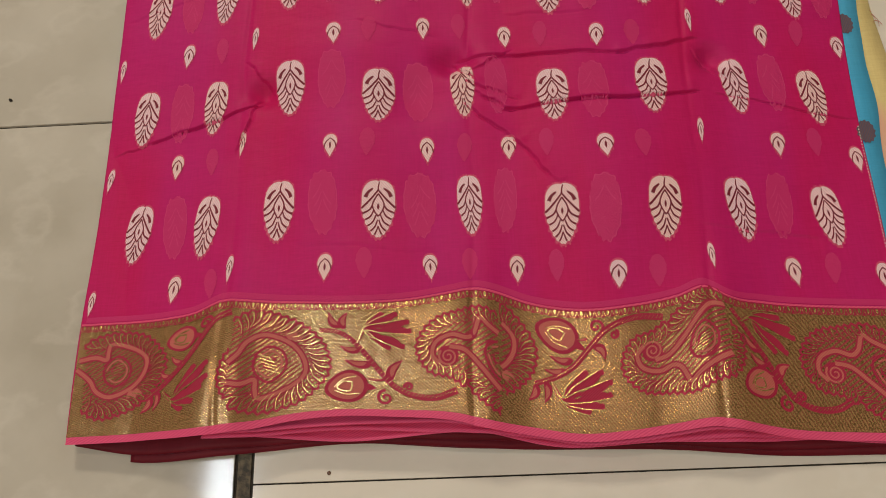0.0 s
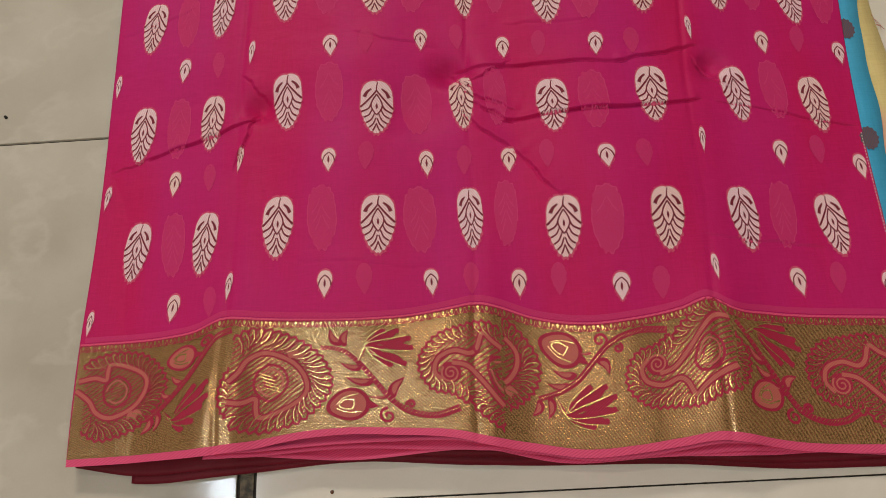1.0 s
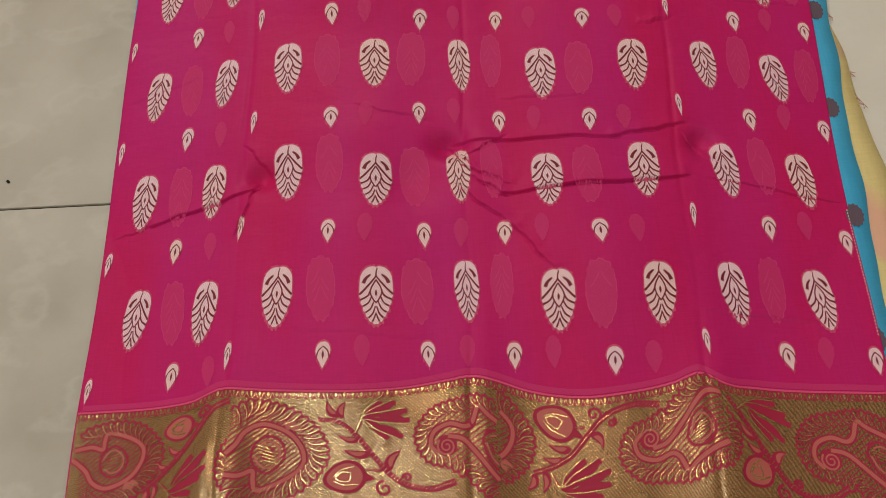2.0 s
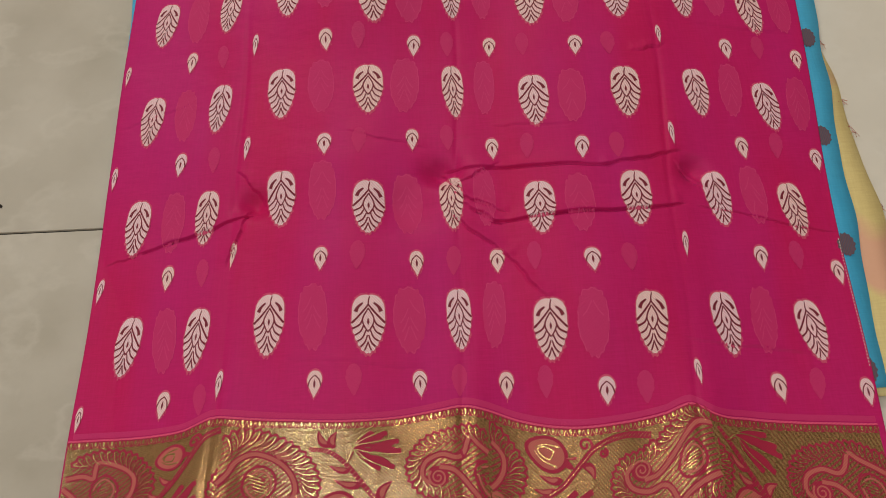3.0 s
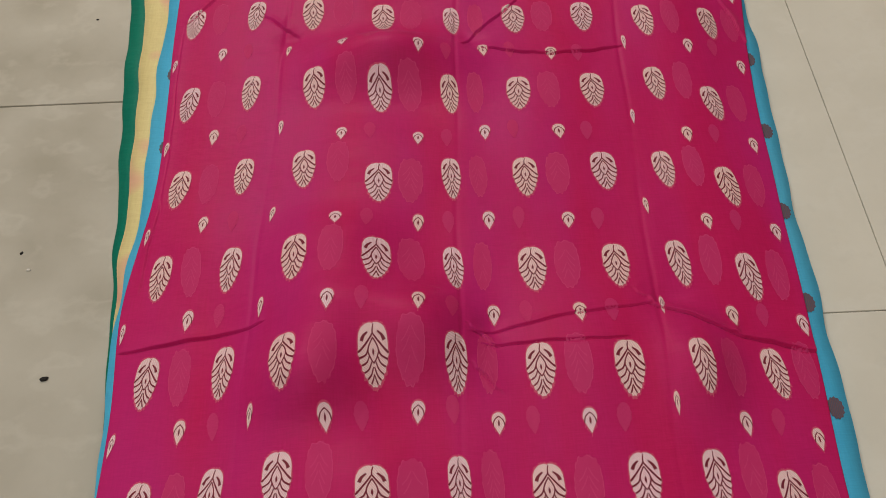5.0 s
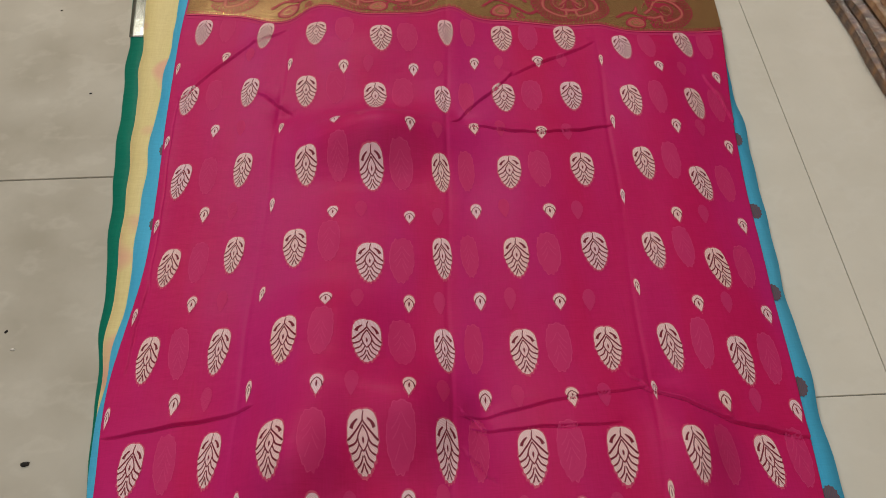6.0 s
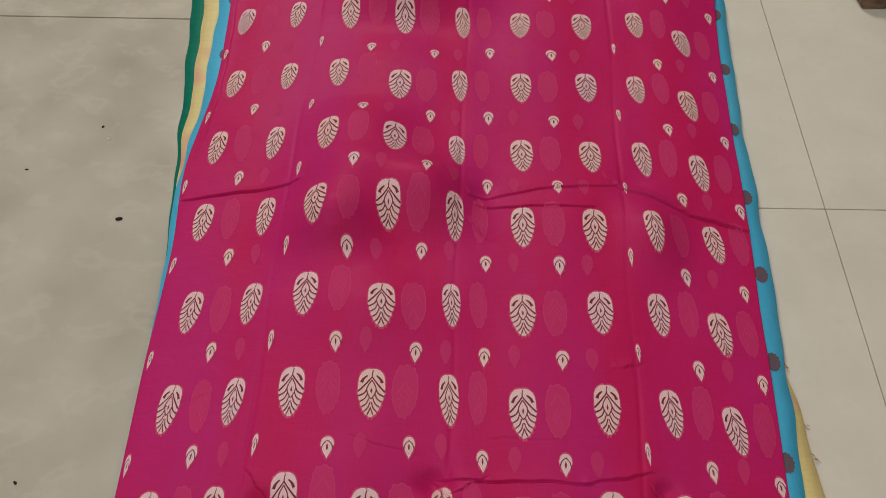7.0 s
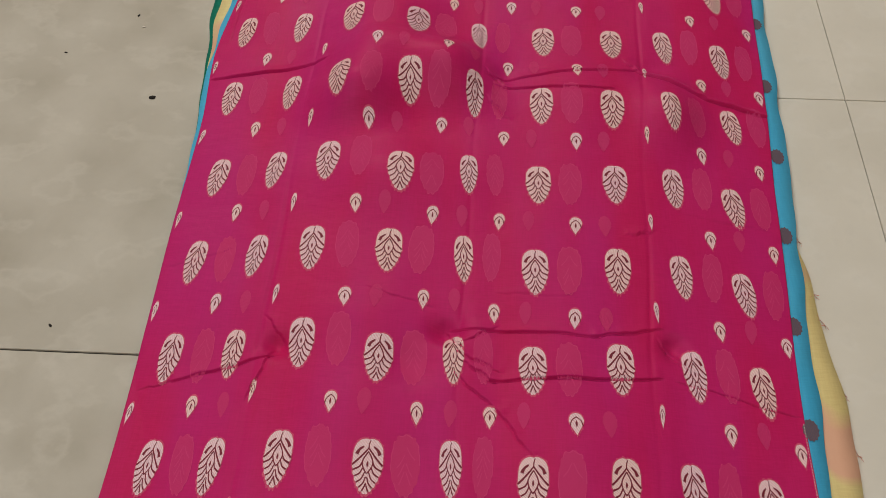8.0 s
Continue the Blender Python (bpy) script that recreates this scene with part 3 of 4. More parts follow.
def place_of(rows, cx, cy, column, row):
    """Where a motif sits: the rows lie across, and each column runs in a gentle curve."""
    s = 2 * row / 9 - 1
    dx, dy = (LEAF_PULL if rows is LEAF_Y else DROP_PULL).get((column, row), (0, 0))
    return sum(k * s ** n for n, k in enumerate(cx[column])) + dx / 1000, rows[row] + sum(k * s ** n for n, k in enumerate(cy[column])) + dy / 1000


saree = tagged(new("saree"), "crimson silk saree with cream leaf motifs and gold border, folded flat", "saree")
saree.location = (0, 0, 0)
back_edge = lambda x: FAR_BAND(x) + 0.088
at = np.linspace(0, 1, 4000)
dense = 1 + sum(2.0 * bell(at - (y - 0.205) / 1.125, 0.032) for y in (0.44, 0.745, 1.07)) + 1.5 * bell(at - 0.21, 0.05)
dense = np.cumsum(dense)
ROWS = np.interp(np.linspace(dense[0], dense[-1], 1300), dense, at)
part("cloth", sheet("cloth", LEFT, RIGHT, FRONT, back_edge, relief, M_SILK, 560, 1300, 0.0008, False, ROWS), saree, "sheer crimson pink silk with pressed creases")

random.seed(4)
LEAF_WIDE = (0.86, 0.80, 1.02, 1.10, 0.78, 1.06, 1.06, 0.88, 0.88)
DROP_WIDE = (0.85, 0.45, 1.0, 0.95, 0.95, 1.05, 0.42, 0.95, 0.85)
GHOST_GAP = (0.027, 0, 0.031, 0.028, 0.024, 0.029, 0, 0.027, 0.025)
LEAF_TURN = (-6, -6, 0, 0, 2, 0, 0, 5, 7)
for row in range(10):
    for col in range(9):
        x, y = place_of(LEAF_Y, LEAF_CX, LEAF_CY, col, row)
        long = 1.05 if row < 6 else 0.99
        lay = spot(x, y, LEAF_WIDE[col] * random.uniform(0.97, 1.03), radians(LEAF_TURN[col] + random.uniform(-2, 2)), long * random.uniform(0.96, 1.03))
        fringe = Weave(lay, 0.00022, 0.000004)
        leaf_fringe(fringe)
        body, slit = Weave(lay, 0.00050), Weave(lay, 0.00072, 0.000006)
        leaf_shapes(body, slit, row in (1, 4, 5, 8))
        leaf = part("leaf_motif", body.mesh("leaf_motif", M_CREAM), saree, "cream woven leaf motif")
        part("fringe", fringe.mesh("fringe", M_FRINGE), leaf)
        part("slit", slit.mesh("slit", M_SLIT), leaf)
        gap = GHOST_GAP[col]
        if x + gap < RIGHT(y) - 0.012 and gap:
            lay = spot(x + gap, y + 0.003, LEAF_WIDE[col] * 1.0, radians(random.uniform(-3, 3)), long * 1.08)
            ghost, vein = Weave(lay, 0.00010), Weave(lay, 0.00016, 0.000004)
            ghost.polygon(oval(10.0, 20.2, 21.2, 0.03), 12)
            ghost_veins(vein)
            shade = part("see_through_leaf", ghost.mesh("see_through_leaf", M_GHOST), saree, "faint leaf of the layer beneath showing through")
            part("vein", vein.mesh("vein", M_VEIN), shade)
    for col in range(-1, 9):
        if col < 0:
            x, y = place_of(DROP_Y, DROP_CX, DROP_CY, 0, row)
            x, y = float(LEFT(y)) + 0.0045, y - 0.006
            wide = 0.42
        else:
            x, y = place_of(DROP_Y, DROP_CX, DROP_CY, col, row)
            wide = DROP_WIDE[col]
        x = min(x, float(RIGHT(y)) - 0.006)
        lay = spot(x, y, wide * random.uniform(0.95, 1.05), radians(random.uniform(-4, 4) + (-6 if col < 2 else 5 if col > 6 else 0)), random.uniform(0.92, 1.03) * (1.0 if row < 6 else 0.92))
        fringe, body, slit = Weave(lay, 0.00022), Weave(lay, 0.00045), Weave(lay, 0.00062, 0.000006)
        fringe.polygon([(6.0 * math.cos(a) * (1 if math.sin(a) > 0 else 1 - 0.8 * (-math.sin(a)) ** 1.3), 2.4 + (8.2 if math.sin(a) > 0 else 13.0) * math.sin(a)) for a in np.linspace(0, 2 * math.pi, 22, endpoint=False)])
        for k in range(9):
            q = -3.6 + 0.9 * k
            fringe.stroke([(q, -7.4 + abs(q) * 1.5), (q * 1.15, -10.6 + abs(q) * 1.75 - random.uniform(0, 1.6))], 0.8, 0.6)
        drop_shapes(body, slit)
        drop = part("drop_motif", body.mesh("drop_motif", M_CREAM), saree, "small cream woven droplet motif")
        part("fringe", fringe.mesh("fringe", M_FRINGE), drop)
        part("slit", slit.mesh("slit", M_SLIT), drop)
        if col >= 0 and x + 0.024 < RIGHT(y) - 0.01 and col not in (1, 6):
            lay = spot(x + 0.026, y + 0.003, wide, radians(random.uniform(-4, 4)), 1.05)
            ghost = Weave(lay, 0.00025)
            ghost.polygon([((5.2 + 0.5 * (k % 2)) * math.cos(a) * (1 if math.sin(a) > 0 else 1 - 0.6 * (-math.sin(a)) ** 1.5), (9.0 if math.sin(a) > 0 else 12) * math.sin(a)) for k, a in enumerate(np.linspace(0, 2 * math.pi, 26, endpoint=False))])
            part("see_through_drop", ghost.mesh("see_through_drop", M_GHOST), saree, "faint droplet of the layer beneath showing through")


# ---------------- the gold border ----------------
def band(inner, outer):
    """Lays millimetres along the border and 0 to 80 from its outer edge on the cloth."""
    def lay(u, w):
        x = np.clip(np.asarray(u, float) * 0.001, LEFT(outer(0.0)) + 0.0005, RIGHT(outer(0.3)) - 0.001)
        return x, outer(x) + (inner(x) - outer(x)) * np.asarray(w, float) / 80
    return lay


def strip(name, lay, w0, w1, x0, x1, lift, material, nx=420, ny=14, bulk=0.0):
    u, w = np.meshgrid(np.linspace(x0, x1, nx), np.linspace(w0, w1, ny))
    x, y = lay(u.ravel(), w.ravel())
    x = np.clip(x, LEFT(y) - 0.0004, RIGHT(y) + 0.0004)
    return mesh_of(name, np.stack([x, y, relief(x, y) + lift], 1), grid_faces(nx, ny), material)


FAN_RIM = ((-27, 19), (-24, 24), (-15, 27), (-6, 28.5), (8, 26), (17, 19), (23.5, 9.5), (24, 0), (19.5, -11), (9.4, -20.6), (-4.7, -27), (-15.6, -28), (-25, -22))
FAN_BAND = ((-30, 11), (-20, 12.7), (-13, 10.6), (-12.4, 16), (-11, 21), (-4.7, 20.6), (6.2, 16), (12.5, 9.5), (11.7, 0), (4.7, -9.5), (-7.8, -15), (-17, -11), (-22, -3), (-31, 5))
FAN_HEART = ((-14, 3), (-12, 8), (-6, 12.7), (0, 9), (3, 3), (0.8, -4.8), (-6, -8), (-12, -4))
HOOK_RIM = ((10.7, 17.5), (1, 12), (-10, 9.6), (-17, 1), (-19, -9), (-15, -18), (-6, -25.5), (7.4, -28), (24, -30), (37, -25), (48.5, -20))
HOOK_CREST = ((10, 10), (13, 15), (15.6, 20), (25.5, 26), (37, 31), (48, 32))
HOOK_BAND = ((-5, 4.5), (-10, -1.4), (-7.4, -10), (2.5, -14), (12, -11.6), (17, -15), (21, -24), (27, -20), (38.6, -13.6), (50, -5.6))
HOOK_NECK = ((1, -6.4), (10.7, -4), (20.5, 5), (29, 13.5), (38.6, 21.5), (48, 25))
HOOK_HEART = ((23, -4), (27, 6), (34, 11), (41, 5), (40, -5), (33, -11), (26, -10))


def toothed(points, deep, step=4.4):
    """A smooth line through points, then cut into teeth."""
    points = np.array(points, float)
    t = np.arange(len(points))
    fine = np.linspace(0, len(points) - 1, 400)
    path = np.stack([curve(t, points[:, 0])(fine), curve(t, points[:, 1])(fine)], 1)
    far = np.concatenate([[0], np.cumsum(np.hypot(*np.diff(path, axis=0).T))])
    at = np.linspace(0, far[-1], 2 * int(far[-1] / step) + 1)
    x, y = np.interp(at, far, path[:, 0]), np.interp(at, far, path[:, 1])
    way = np.stack([np.gradient(x), np.gradient(y)], 1)
    way /= np.hypot(way[:, 0], way[:, 1])[:, None]
    side = np.stack([-way[:, 1], way[:, 0]], 1)
    return np.stack([x, y], 1) + side * deep * (np.arange(len(at)) % 2)[:, None], side, way


def paisley(lay, x, w, across, up, parent, kind="fan", between=None):
    """A paisley with a toothed rim: a fan round a heart, or one with a hooked spiral head."""
    line, soft, glint = Weave(lay, 0.0007, 0.000004, between), Weave(lay, 0.00095, 0.000004, between), Weave(lay, 0.0011, 0.000004, between)
    def put(points):
        return [(x + across * a, w + up * b) for a, b in points]
    fan = kind == "fan"
    rims = ((FAN_RIM, 1),) if fan else ((HOOK_RIM, -1), (HOOK_CREST, 1))
    for rim, out in rims:
        teeth, side, way = toothed(rim, 1.9 * out)
        line.stroke(put(teeth), 1.7, 1.7, 1)
        for k in range(1, len(teeth) - 1, 2):
            p, q, v = teeth[k] - side[k] * 1.9 * out, side[k] * out, way[k]
            deep = 10.0 if fan else 8.0
            line.stroke(put([p - v * 1.6, p - q * deep * 0.45 - v * 0.4, p - q * deep + v * 3.0]), 1.1, 0.8, 4)
            line.stroke(put([p + v * 0.8 - q * 2.0, p + v * 1.2 - q * deep * 0.5, p + v * 3.6 - q * deep * 0.9]), 0.6, 0.5, 3)
            glint.stroke(put([p - v * 0.6 - q * 0.4, p + v * 0.3 - q * deep * 0.5, p + v * 3.0 - q * deep * 0.85]), 0.8, 0.5, 3)
    body = list(FAN_RIM) if fan else list(HOOK_RIM) + list(HOOK_CREST)[::-1]
    line.hatch(put(body), 0.62, 2.6, 0.7)
    for band_line in ((FAN_BAND,) if fan else (HOOK_BAND, HOOK_NECK)):
        line.stroke(put(band_line), 4.4, 4.4, 6)
        soft.stroke(put(band_line), 2.5, 2.5, 6)
    heart = FAN_HEART if fan else HOOK_HEART
    cx, cy = np.mean(heart, 0)
    line.stroke(put(list(heart) + [heart[0]]), 1.5, 1.5, 5)
    soft.stroke(put([(cx + 0.74 * (a - cx), cy + 0.74 * (b - cy)) for a, b in heart]), 1.2, 1.2, 5)
    line.spiral(x + across * cx, w + up * cy, 4.6, 1.4, 0.5, 1.5)
    for k in range(-2, 3):
        glint.stroke(put([(cx - 3.5 + k, cy + 2.2 * k - 1.5), (cx + 3.5 + k, cy + 2.2 * k + 1.5)]), 0.6, 0.6)
    if fan:
        for a in (-0.4, -1.3, -2.2):
            soft.lobe(*put([(6, -11.5), (6 + 6.5 * math.cos(a), -11.5 + 6.5 * math.sin(a))]), 4.2, 0, 6)
    else:
        line.polygon(put([(6.6 * math.cos(a), 6.6 * math.sin(a) - 0.4) for a in np.linspace(0, 2 * math.pi, 28, endpoint=False)]), 6)
        soft.spiral(x, w, 6.0, 2.0, 2.4, 1.3, 1 if across * up < 0 else -1)
    top = part("paisley_motif", line.mesh("paisley_motif", M_PINK), parent, "rose woven paisley with a toothed fan rim")
    part("inlay", soft.mesh("inlay", M_ROSE), top)
    part("glint", glint.mesh("glint", M_BRIGHT), top)


def spray(lay, root, knee, tips, parent):
    """A plume of curled leaves fanning out of one stalk."""
    line, glint = Weave(lay, 0.0008, 0.000004), Weave(lay, 0.0011, 0.000004)
    root, knee = np.array(root, float), np.array(knee, float)
    mid = np.mean(tips, 0)
    for k, tip in enumerate(tips):
        tip = np.array(tip, float)
        bow = knee + (mid - knee) * 0.35 + (tip - mid) * 0.45
        way = tip - bow
        side = np.array((-way[1], way[0])) / np.hypot(*way)
        turn = 1 if (tip - mid) @ np.array((knee[1] - mid[1], mid[0] - knee[0])) > 0 else -1
        line.stroke([root, knee, bow], 1.2, 2.4, 6)
        line.lobe(bow - way * 0.25, tip, 5.0, -1.6 * turn, 10, 1.35)
        line.lobe(tip - way * 0.10, tip - side * turn * 3.0 - way * 0.12, 2.8, 0, 6, 0.9)
        glint.stroke([root, knee + side * turn, bow + side * 1.6 * turn, tip - way * 0.15 + side * 1.2 * turn], 0.7, 0.6, 6)
    top = part("leaf_spray_motif", line.mesh("leaf_spray_motif", M_PINK), parent, "rose woven spray of curled leaves")
    part("glint", glint.mesh("glint", M_BRIGHT), top)


def bud(lay, x, w, size, aim, parent):
    line, soft, glint = Weave(lay, 0.0008), Weave(lay, 0.0010), Weave(lay, 0.0012)
    def at(a, b):
        return x + size * (a * math.cos(aim) - b * math.sin(aim)), w + size * (a * math.sin(aim) + b * math.cos(aim))
    shape = [at(1.0 * math.cos(a) + 0.12 * math.cos(a) ** 3, 0.90 * math.sin(a) * (1 - 0.18 * math.cos(a))) for a in np.linspace(0, 2 * math.pi, 24, endpoint=False)]
    line.polygon(shape)
    soft.polygon([((p[0] - x) * 0.82 + x, (p[1] - w) * 0.82 + w) for p in shape])
    for m in (-1, 1):
        glint.stroke([at(-0.6, m * 0.5), at(0.1, m * 0.42), at(0.6, m * 0.1)], 0.9, 0.5, 4)
    glint.stroke([at(-0.35, -0.2), at(-0.2, 0.25), at(0.2, 0.2), at(0.45, -0.05), at(0.1, -0.3), at(-0.35, -0.2)], 0.9, 0.9, 3)
    line.lobe(at(-0.8, 0.1), at(-1.5, 0.35), size * 0.4, 0, 4)
    top = part("rose_bud_motif", line.mesh("rose_bud_motif", M_PINK), parent, "rose woven flower bud")
    part("petal", soft.mesh("petal", M_ROSE), top)
    part("glint", glint.mesh("glint", M_BRIGHT), top)


def vine(lay, path, parent, curls=(), leaves=()):
    line, glint = Weave(lay, 0.0008, 0.000004), Weave(lay, 0.0012, 0.000004)
    line.stroke(path, 3.0, 4.2, 6)
    for (x0, y0), (x1, y1) in zip(path, path[1:]):
        for t in np.linspace(0.1, 0.9, 6):
            px, py = x0 + (x1 - x0) * t, y0 + (y1 - y0) * t
            glint.stroke([(px - 0.9, py - 0.9), (px + 0.9, py + 0.9)], 0.28, 0.28)
    for x, w, r, start, spin in curls:
        line.spiral(x, w, r, 1.35, start, 1.9, spin)
    for x0, w0, x1, w1, wide in leaves:
        line.lobe((x0, w0), (x1, w1), wide, wide * 0.35, 7)
    top = part("vine_motif", line.mesh("vine_motif", M_PINK), parent, "rose woven curling vine with leaflets")
    for x0, w0, x1, w1, wide in leaves:
        soft = Weave(lay, 0.0010)
        soft.lobe((x0 + 0.2 * (x1 - x0), w0 + 0.2 * (w1 - w0)), (x0 + 0.88 * (x1 - x0), w0 + 0.88 * (w1 - w0)), wide * 0.5, wide * 0.3, 6)
        part("leaflet", soft.mesh("leaflet", M_ROSE), top)
    part("glint", glint.mesh("glint", M_BRIGHT), top)


def edging(lay, x0, x1, parent):
    base = part("edging", strip("edging", lay, 75.5, 80.2, x0, x1, 0.0007, M_PINK, 420, 4), parent, "crimson edging with tiny gold buds")
    part("edging_line", strip("edging_line", lay, 80.4, 81.7, x0, x1, 0.0008, M_EDGE, 420, 3), base)
    part("edging_line", strip("edging_line", lay, 82.6, 86.4, x0 + 3, x1 - 3, 0.0002, M_GHOST, 420, 3), base, "paler pink woven stripe")
    x = x0 + 3.0
    while x < x1 - 3:
        buds = Weave(lay, 0.0011)
        buds.lobe((x, 76.4), (x, 80.0), 1.7, 0, 5, 1.0)
        buds.stroke([(x - 2.6, 79.4), (x - 1.6, 76.4), (x, 75.4), (x + 1.6, 76.4), (x + 2.6, 79.4)], 0.45, 0.45, 2)
        part("lotus_bud", buds.mesh("lotus_bud", M_BRIGHT), base)
        x += 5.6


near = band(BAND, FRONT)
gold = part("gold_border", strip("gold_border", near, 4.2, 80, -214, 332, 0.0004, M_GOLD, 520, 30), saree, "broad gold zari border with rose paisleys and vines")
edging(near, -211, 328, gold)
part("selvage", strip("selvage", near, -0.4, 4.4, -214, 332, 0.0007, M_EDGE, 520, 5), saree, "pink twill selvage")
paisley(near, -175, 44.5, 1.12, 1.0, gold)
paisley(near, -92, 40, 0.9, 1.0, gold, "hook", (-115, -104))
paisley(near, -71, 41.5, 1.25, -1.13, gold, between=(-104, -30))
paisley(near, 36, 39, 1.0, -1.0, gold, "hook", (-30, 68))
paisley(near, 64, 46, 1.1, 1.05, gold, between=(70, 110))
paisley(near, 165, 50, 1.0, 0.94, gold, "hook", (120, 213))
paisley(near, 194, 46, 1.1, 1.0, gold, between=(215, 250))
paisley(near, 279, 39, 1.0, -1.0, gold, "hook")
vine(near, [(-159, 26), (-147, 34), (-132, 49), (-121, 63), (-114, 70), (-104, 73)], gold, [(-121, 70, 4.2, 0.0, 1)],
     [(-154, 28, -162, 17, 5), (-150, 31, -153, 18, 4), (-142, 39, -150, 43, 4), (-134, 47, -143, 53, 4)])
spray(near, (-147, 30), (-140, 24), [(-126, 45), (-117, 45), (-116, 36), (-119, 28), (-125, 20), (-133, 16)], gold)
bud(near, -137, 64, 9.5, 3.3, gold)
vine(near, [(-46, 61), (-33, 59), (-22, 50), (-11, 35.5), (0, 22), (12, 14.6), (27, 12.7), (41, 18)], gold, [(-4, 12.5, 5.5, 1.6, 1), (10.5, 20, 3.0, 3.4, -1)],
     [(-33, 62, -40, 74, 5.5), (-31, 61, -28, 73.5, 5.5), (-19, 46, -33, 49.5, 4.5), (-12, 36, -30, 39.5, 5.5), (-2, 24, 7, 38.5, 6.5), (-4, 25, -17, 26, 1.6)])
spray(near, (-22, 51), (-17, 61), [(-5.5, 73), (4, 72.5), (12, 66), (13.5, 57), (8.5, 46), (-1, 45.5), (-7.5, 54)], gold)
bud(near, -29, 20.3, 12.5, 3.3, gold)
vine(near, [(90, 31), (103, 37), (115, 45), (125, 56), (135, 66), (145, 71), (159, 73), (174, 70)], gold, [(131, 70, 5.0, -1.2, 1), (142, 64, 3.0, 1.2, -1)],
     [(115, 48.5, 100, 50, 5), (110, 42, 96, 41, 4.5), (128.5, 58.7, 135, 48.5, 6), (97, 34, 95, 20, 5), (91, 31, 85, 20, 5), (125, 62.5, 117, 62, 1.6)])
spray(near, (100, 34), (106, 24), [(122.5, 43), (133, 43), (138.5, 36), (138, 26), (132, 19), (123, 16)], gold)
bud(near, 105.7, 64, 12.5, 2.9, gold)
vine(near, [(217, 73), (225, 62), (234, 47), (243, 32), (251, 22), (264, 17), (277, 18), (286, 23)], gold, [(245, 18.5, 4.8, 1.6, 1), (255, 24, 3.0, 3.2, -1)],
     [(232, 48, 222, 59, 4.5), (236, 40, 225, 47, 5), (242, 34, 251, 43, 6.5), (240, 34, 234, 36, 1.6)])
spray(near, (222, 66), (229, 70), [(243, 74.5), (250, 73), (256, 66), (258, 58), (251, 48), (243, 48)], gold)
bud(near, 229, 29, 10.5, 3.6, gold)

far = band(FAR_BAND, back_edge)
far_gold = part("gold_border", strip("gold_border", far, 4.2, 80, -210, 404, 0.0004, M_GOLD, 520, 24), saree, "broad gold zari border with rose paisleys and vines")
edging(far, -210, 402, far_gold)
part("selvage", strip("selvage", far, -0.4, 4.4, -211, 406, 0.0007, M_EDGE, 420, 4), saree, "pink twill selvage")
for x, flip in ((-150, 1), (-22, -1), (62, 1), (212, -1), (248, 1), (345, 1)):
    paisley(far, x, 44, flip, 1.05, far_gold)
for x in (-88, 12, 150, 300):
    bud(far, x, 66, 11, 2.8, far_gold)
    vine(far, [(x - 20, 60), (x - 4, 48), (x + 14, 56), (x + 32, 66), (x + 44, 58)], far_gold, [(x + 22, 70, 5, 0.4, 1)], [(x, 50, x + 6, 36, 5)])
    spray(far, (x + 12, 40), (x + 18, 30), [(x + 30, 50), (x + 40, 46), (x + 44, 36), (x + 38, 26), (x + 28, 20)], far_gold)

# folded layers of the same saree, under the top one: pink lips where the edge lifts, and below them layers coloured
# dark for shade
def under_layer(front, height, a, b, material, label):
    lo = lambda y: a + 0.0015 * np.sin(21 * y)
    hi = lambda y: b + 0.0015 * np.sin(25 * y)
    part("fold_layer", sheet("fold_layer", lo, hi, front, lambda x: 0 * x + 0.32, height, material, 170, 36, 0.0009), saree, label)


CHORD = curve((-0.21, -0.10, 0.0, 0.06, 0.11, 0.20, 0.33), (0.2075, 0.2065, 0.2055, 0.2030, 0.1950, 0.1955, 0.1890))
for k in range(3):
    q = (0.40, 0.85, 1.25)[k]
    front = lambda x, q=q, k=k: np.minimum(FRONT(x) + 0.0008, FRONT(x) * (1 - q) + CHORD(x) * q + 0.0013 * np.sin((34 + 9 * k) * x + 3 * k))
    under_layer(front, lambda x, y, k=k, front=front: np.maximum(relief(x, y) - 0.0022 - 0.0022 * k - 0.0010 * np.sin(29 * x + 2 * k) - 0.006 * np.clip((y - front(x)) / 0.006, 0, 1), 0.0016 - 0.0004 * k), -0.118, 0.327 - 0.002 * k, M_EDGE, "pink edge of a folded layer beneath")
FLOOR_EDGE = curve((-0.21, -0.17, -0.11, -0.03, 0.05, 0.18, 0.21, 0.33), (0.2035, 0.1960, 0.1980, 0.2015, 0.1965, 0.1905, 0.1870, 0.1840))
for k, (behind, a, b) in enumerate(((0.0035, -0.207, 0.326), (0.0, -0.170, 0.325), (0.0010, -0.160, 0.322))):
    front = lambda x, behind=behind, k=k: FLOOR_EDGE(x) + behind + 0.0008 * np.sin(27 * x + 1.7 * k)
    under_layer(front, lambda x, y, k=k: np.maximum((relief(x, y) - 0.006) * (0.50 - 0.16 * k), 0.0042 - 0.0013 * k), a, b, M_SHADED_LAYER, "folded layer beneath, shade painted in as dark maroon")


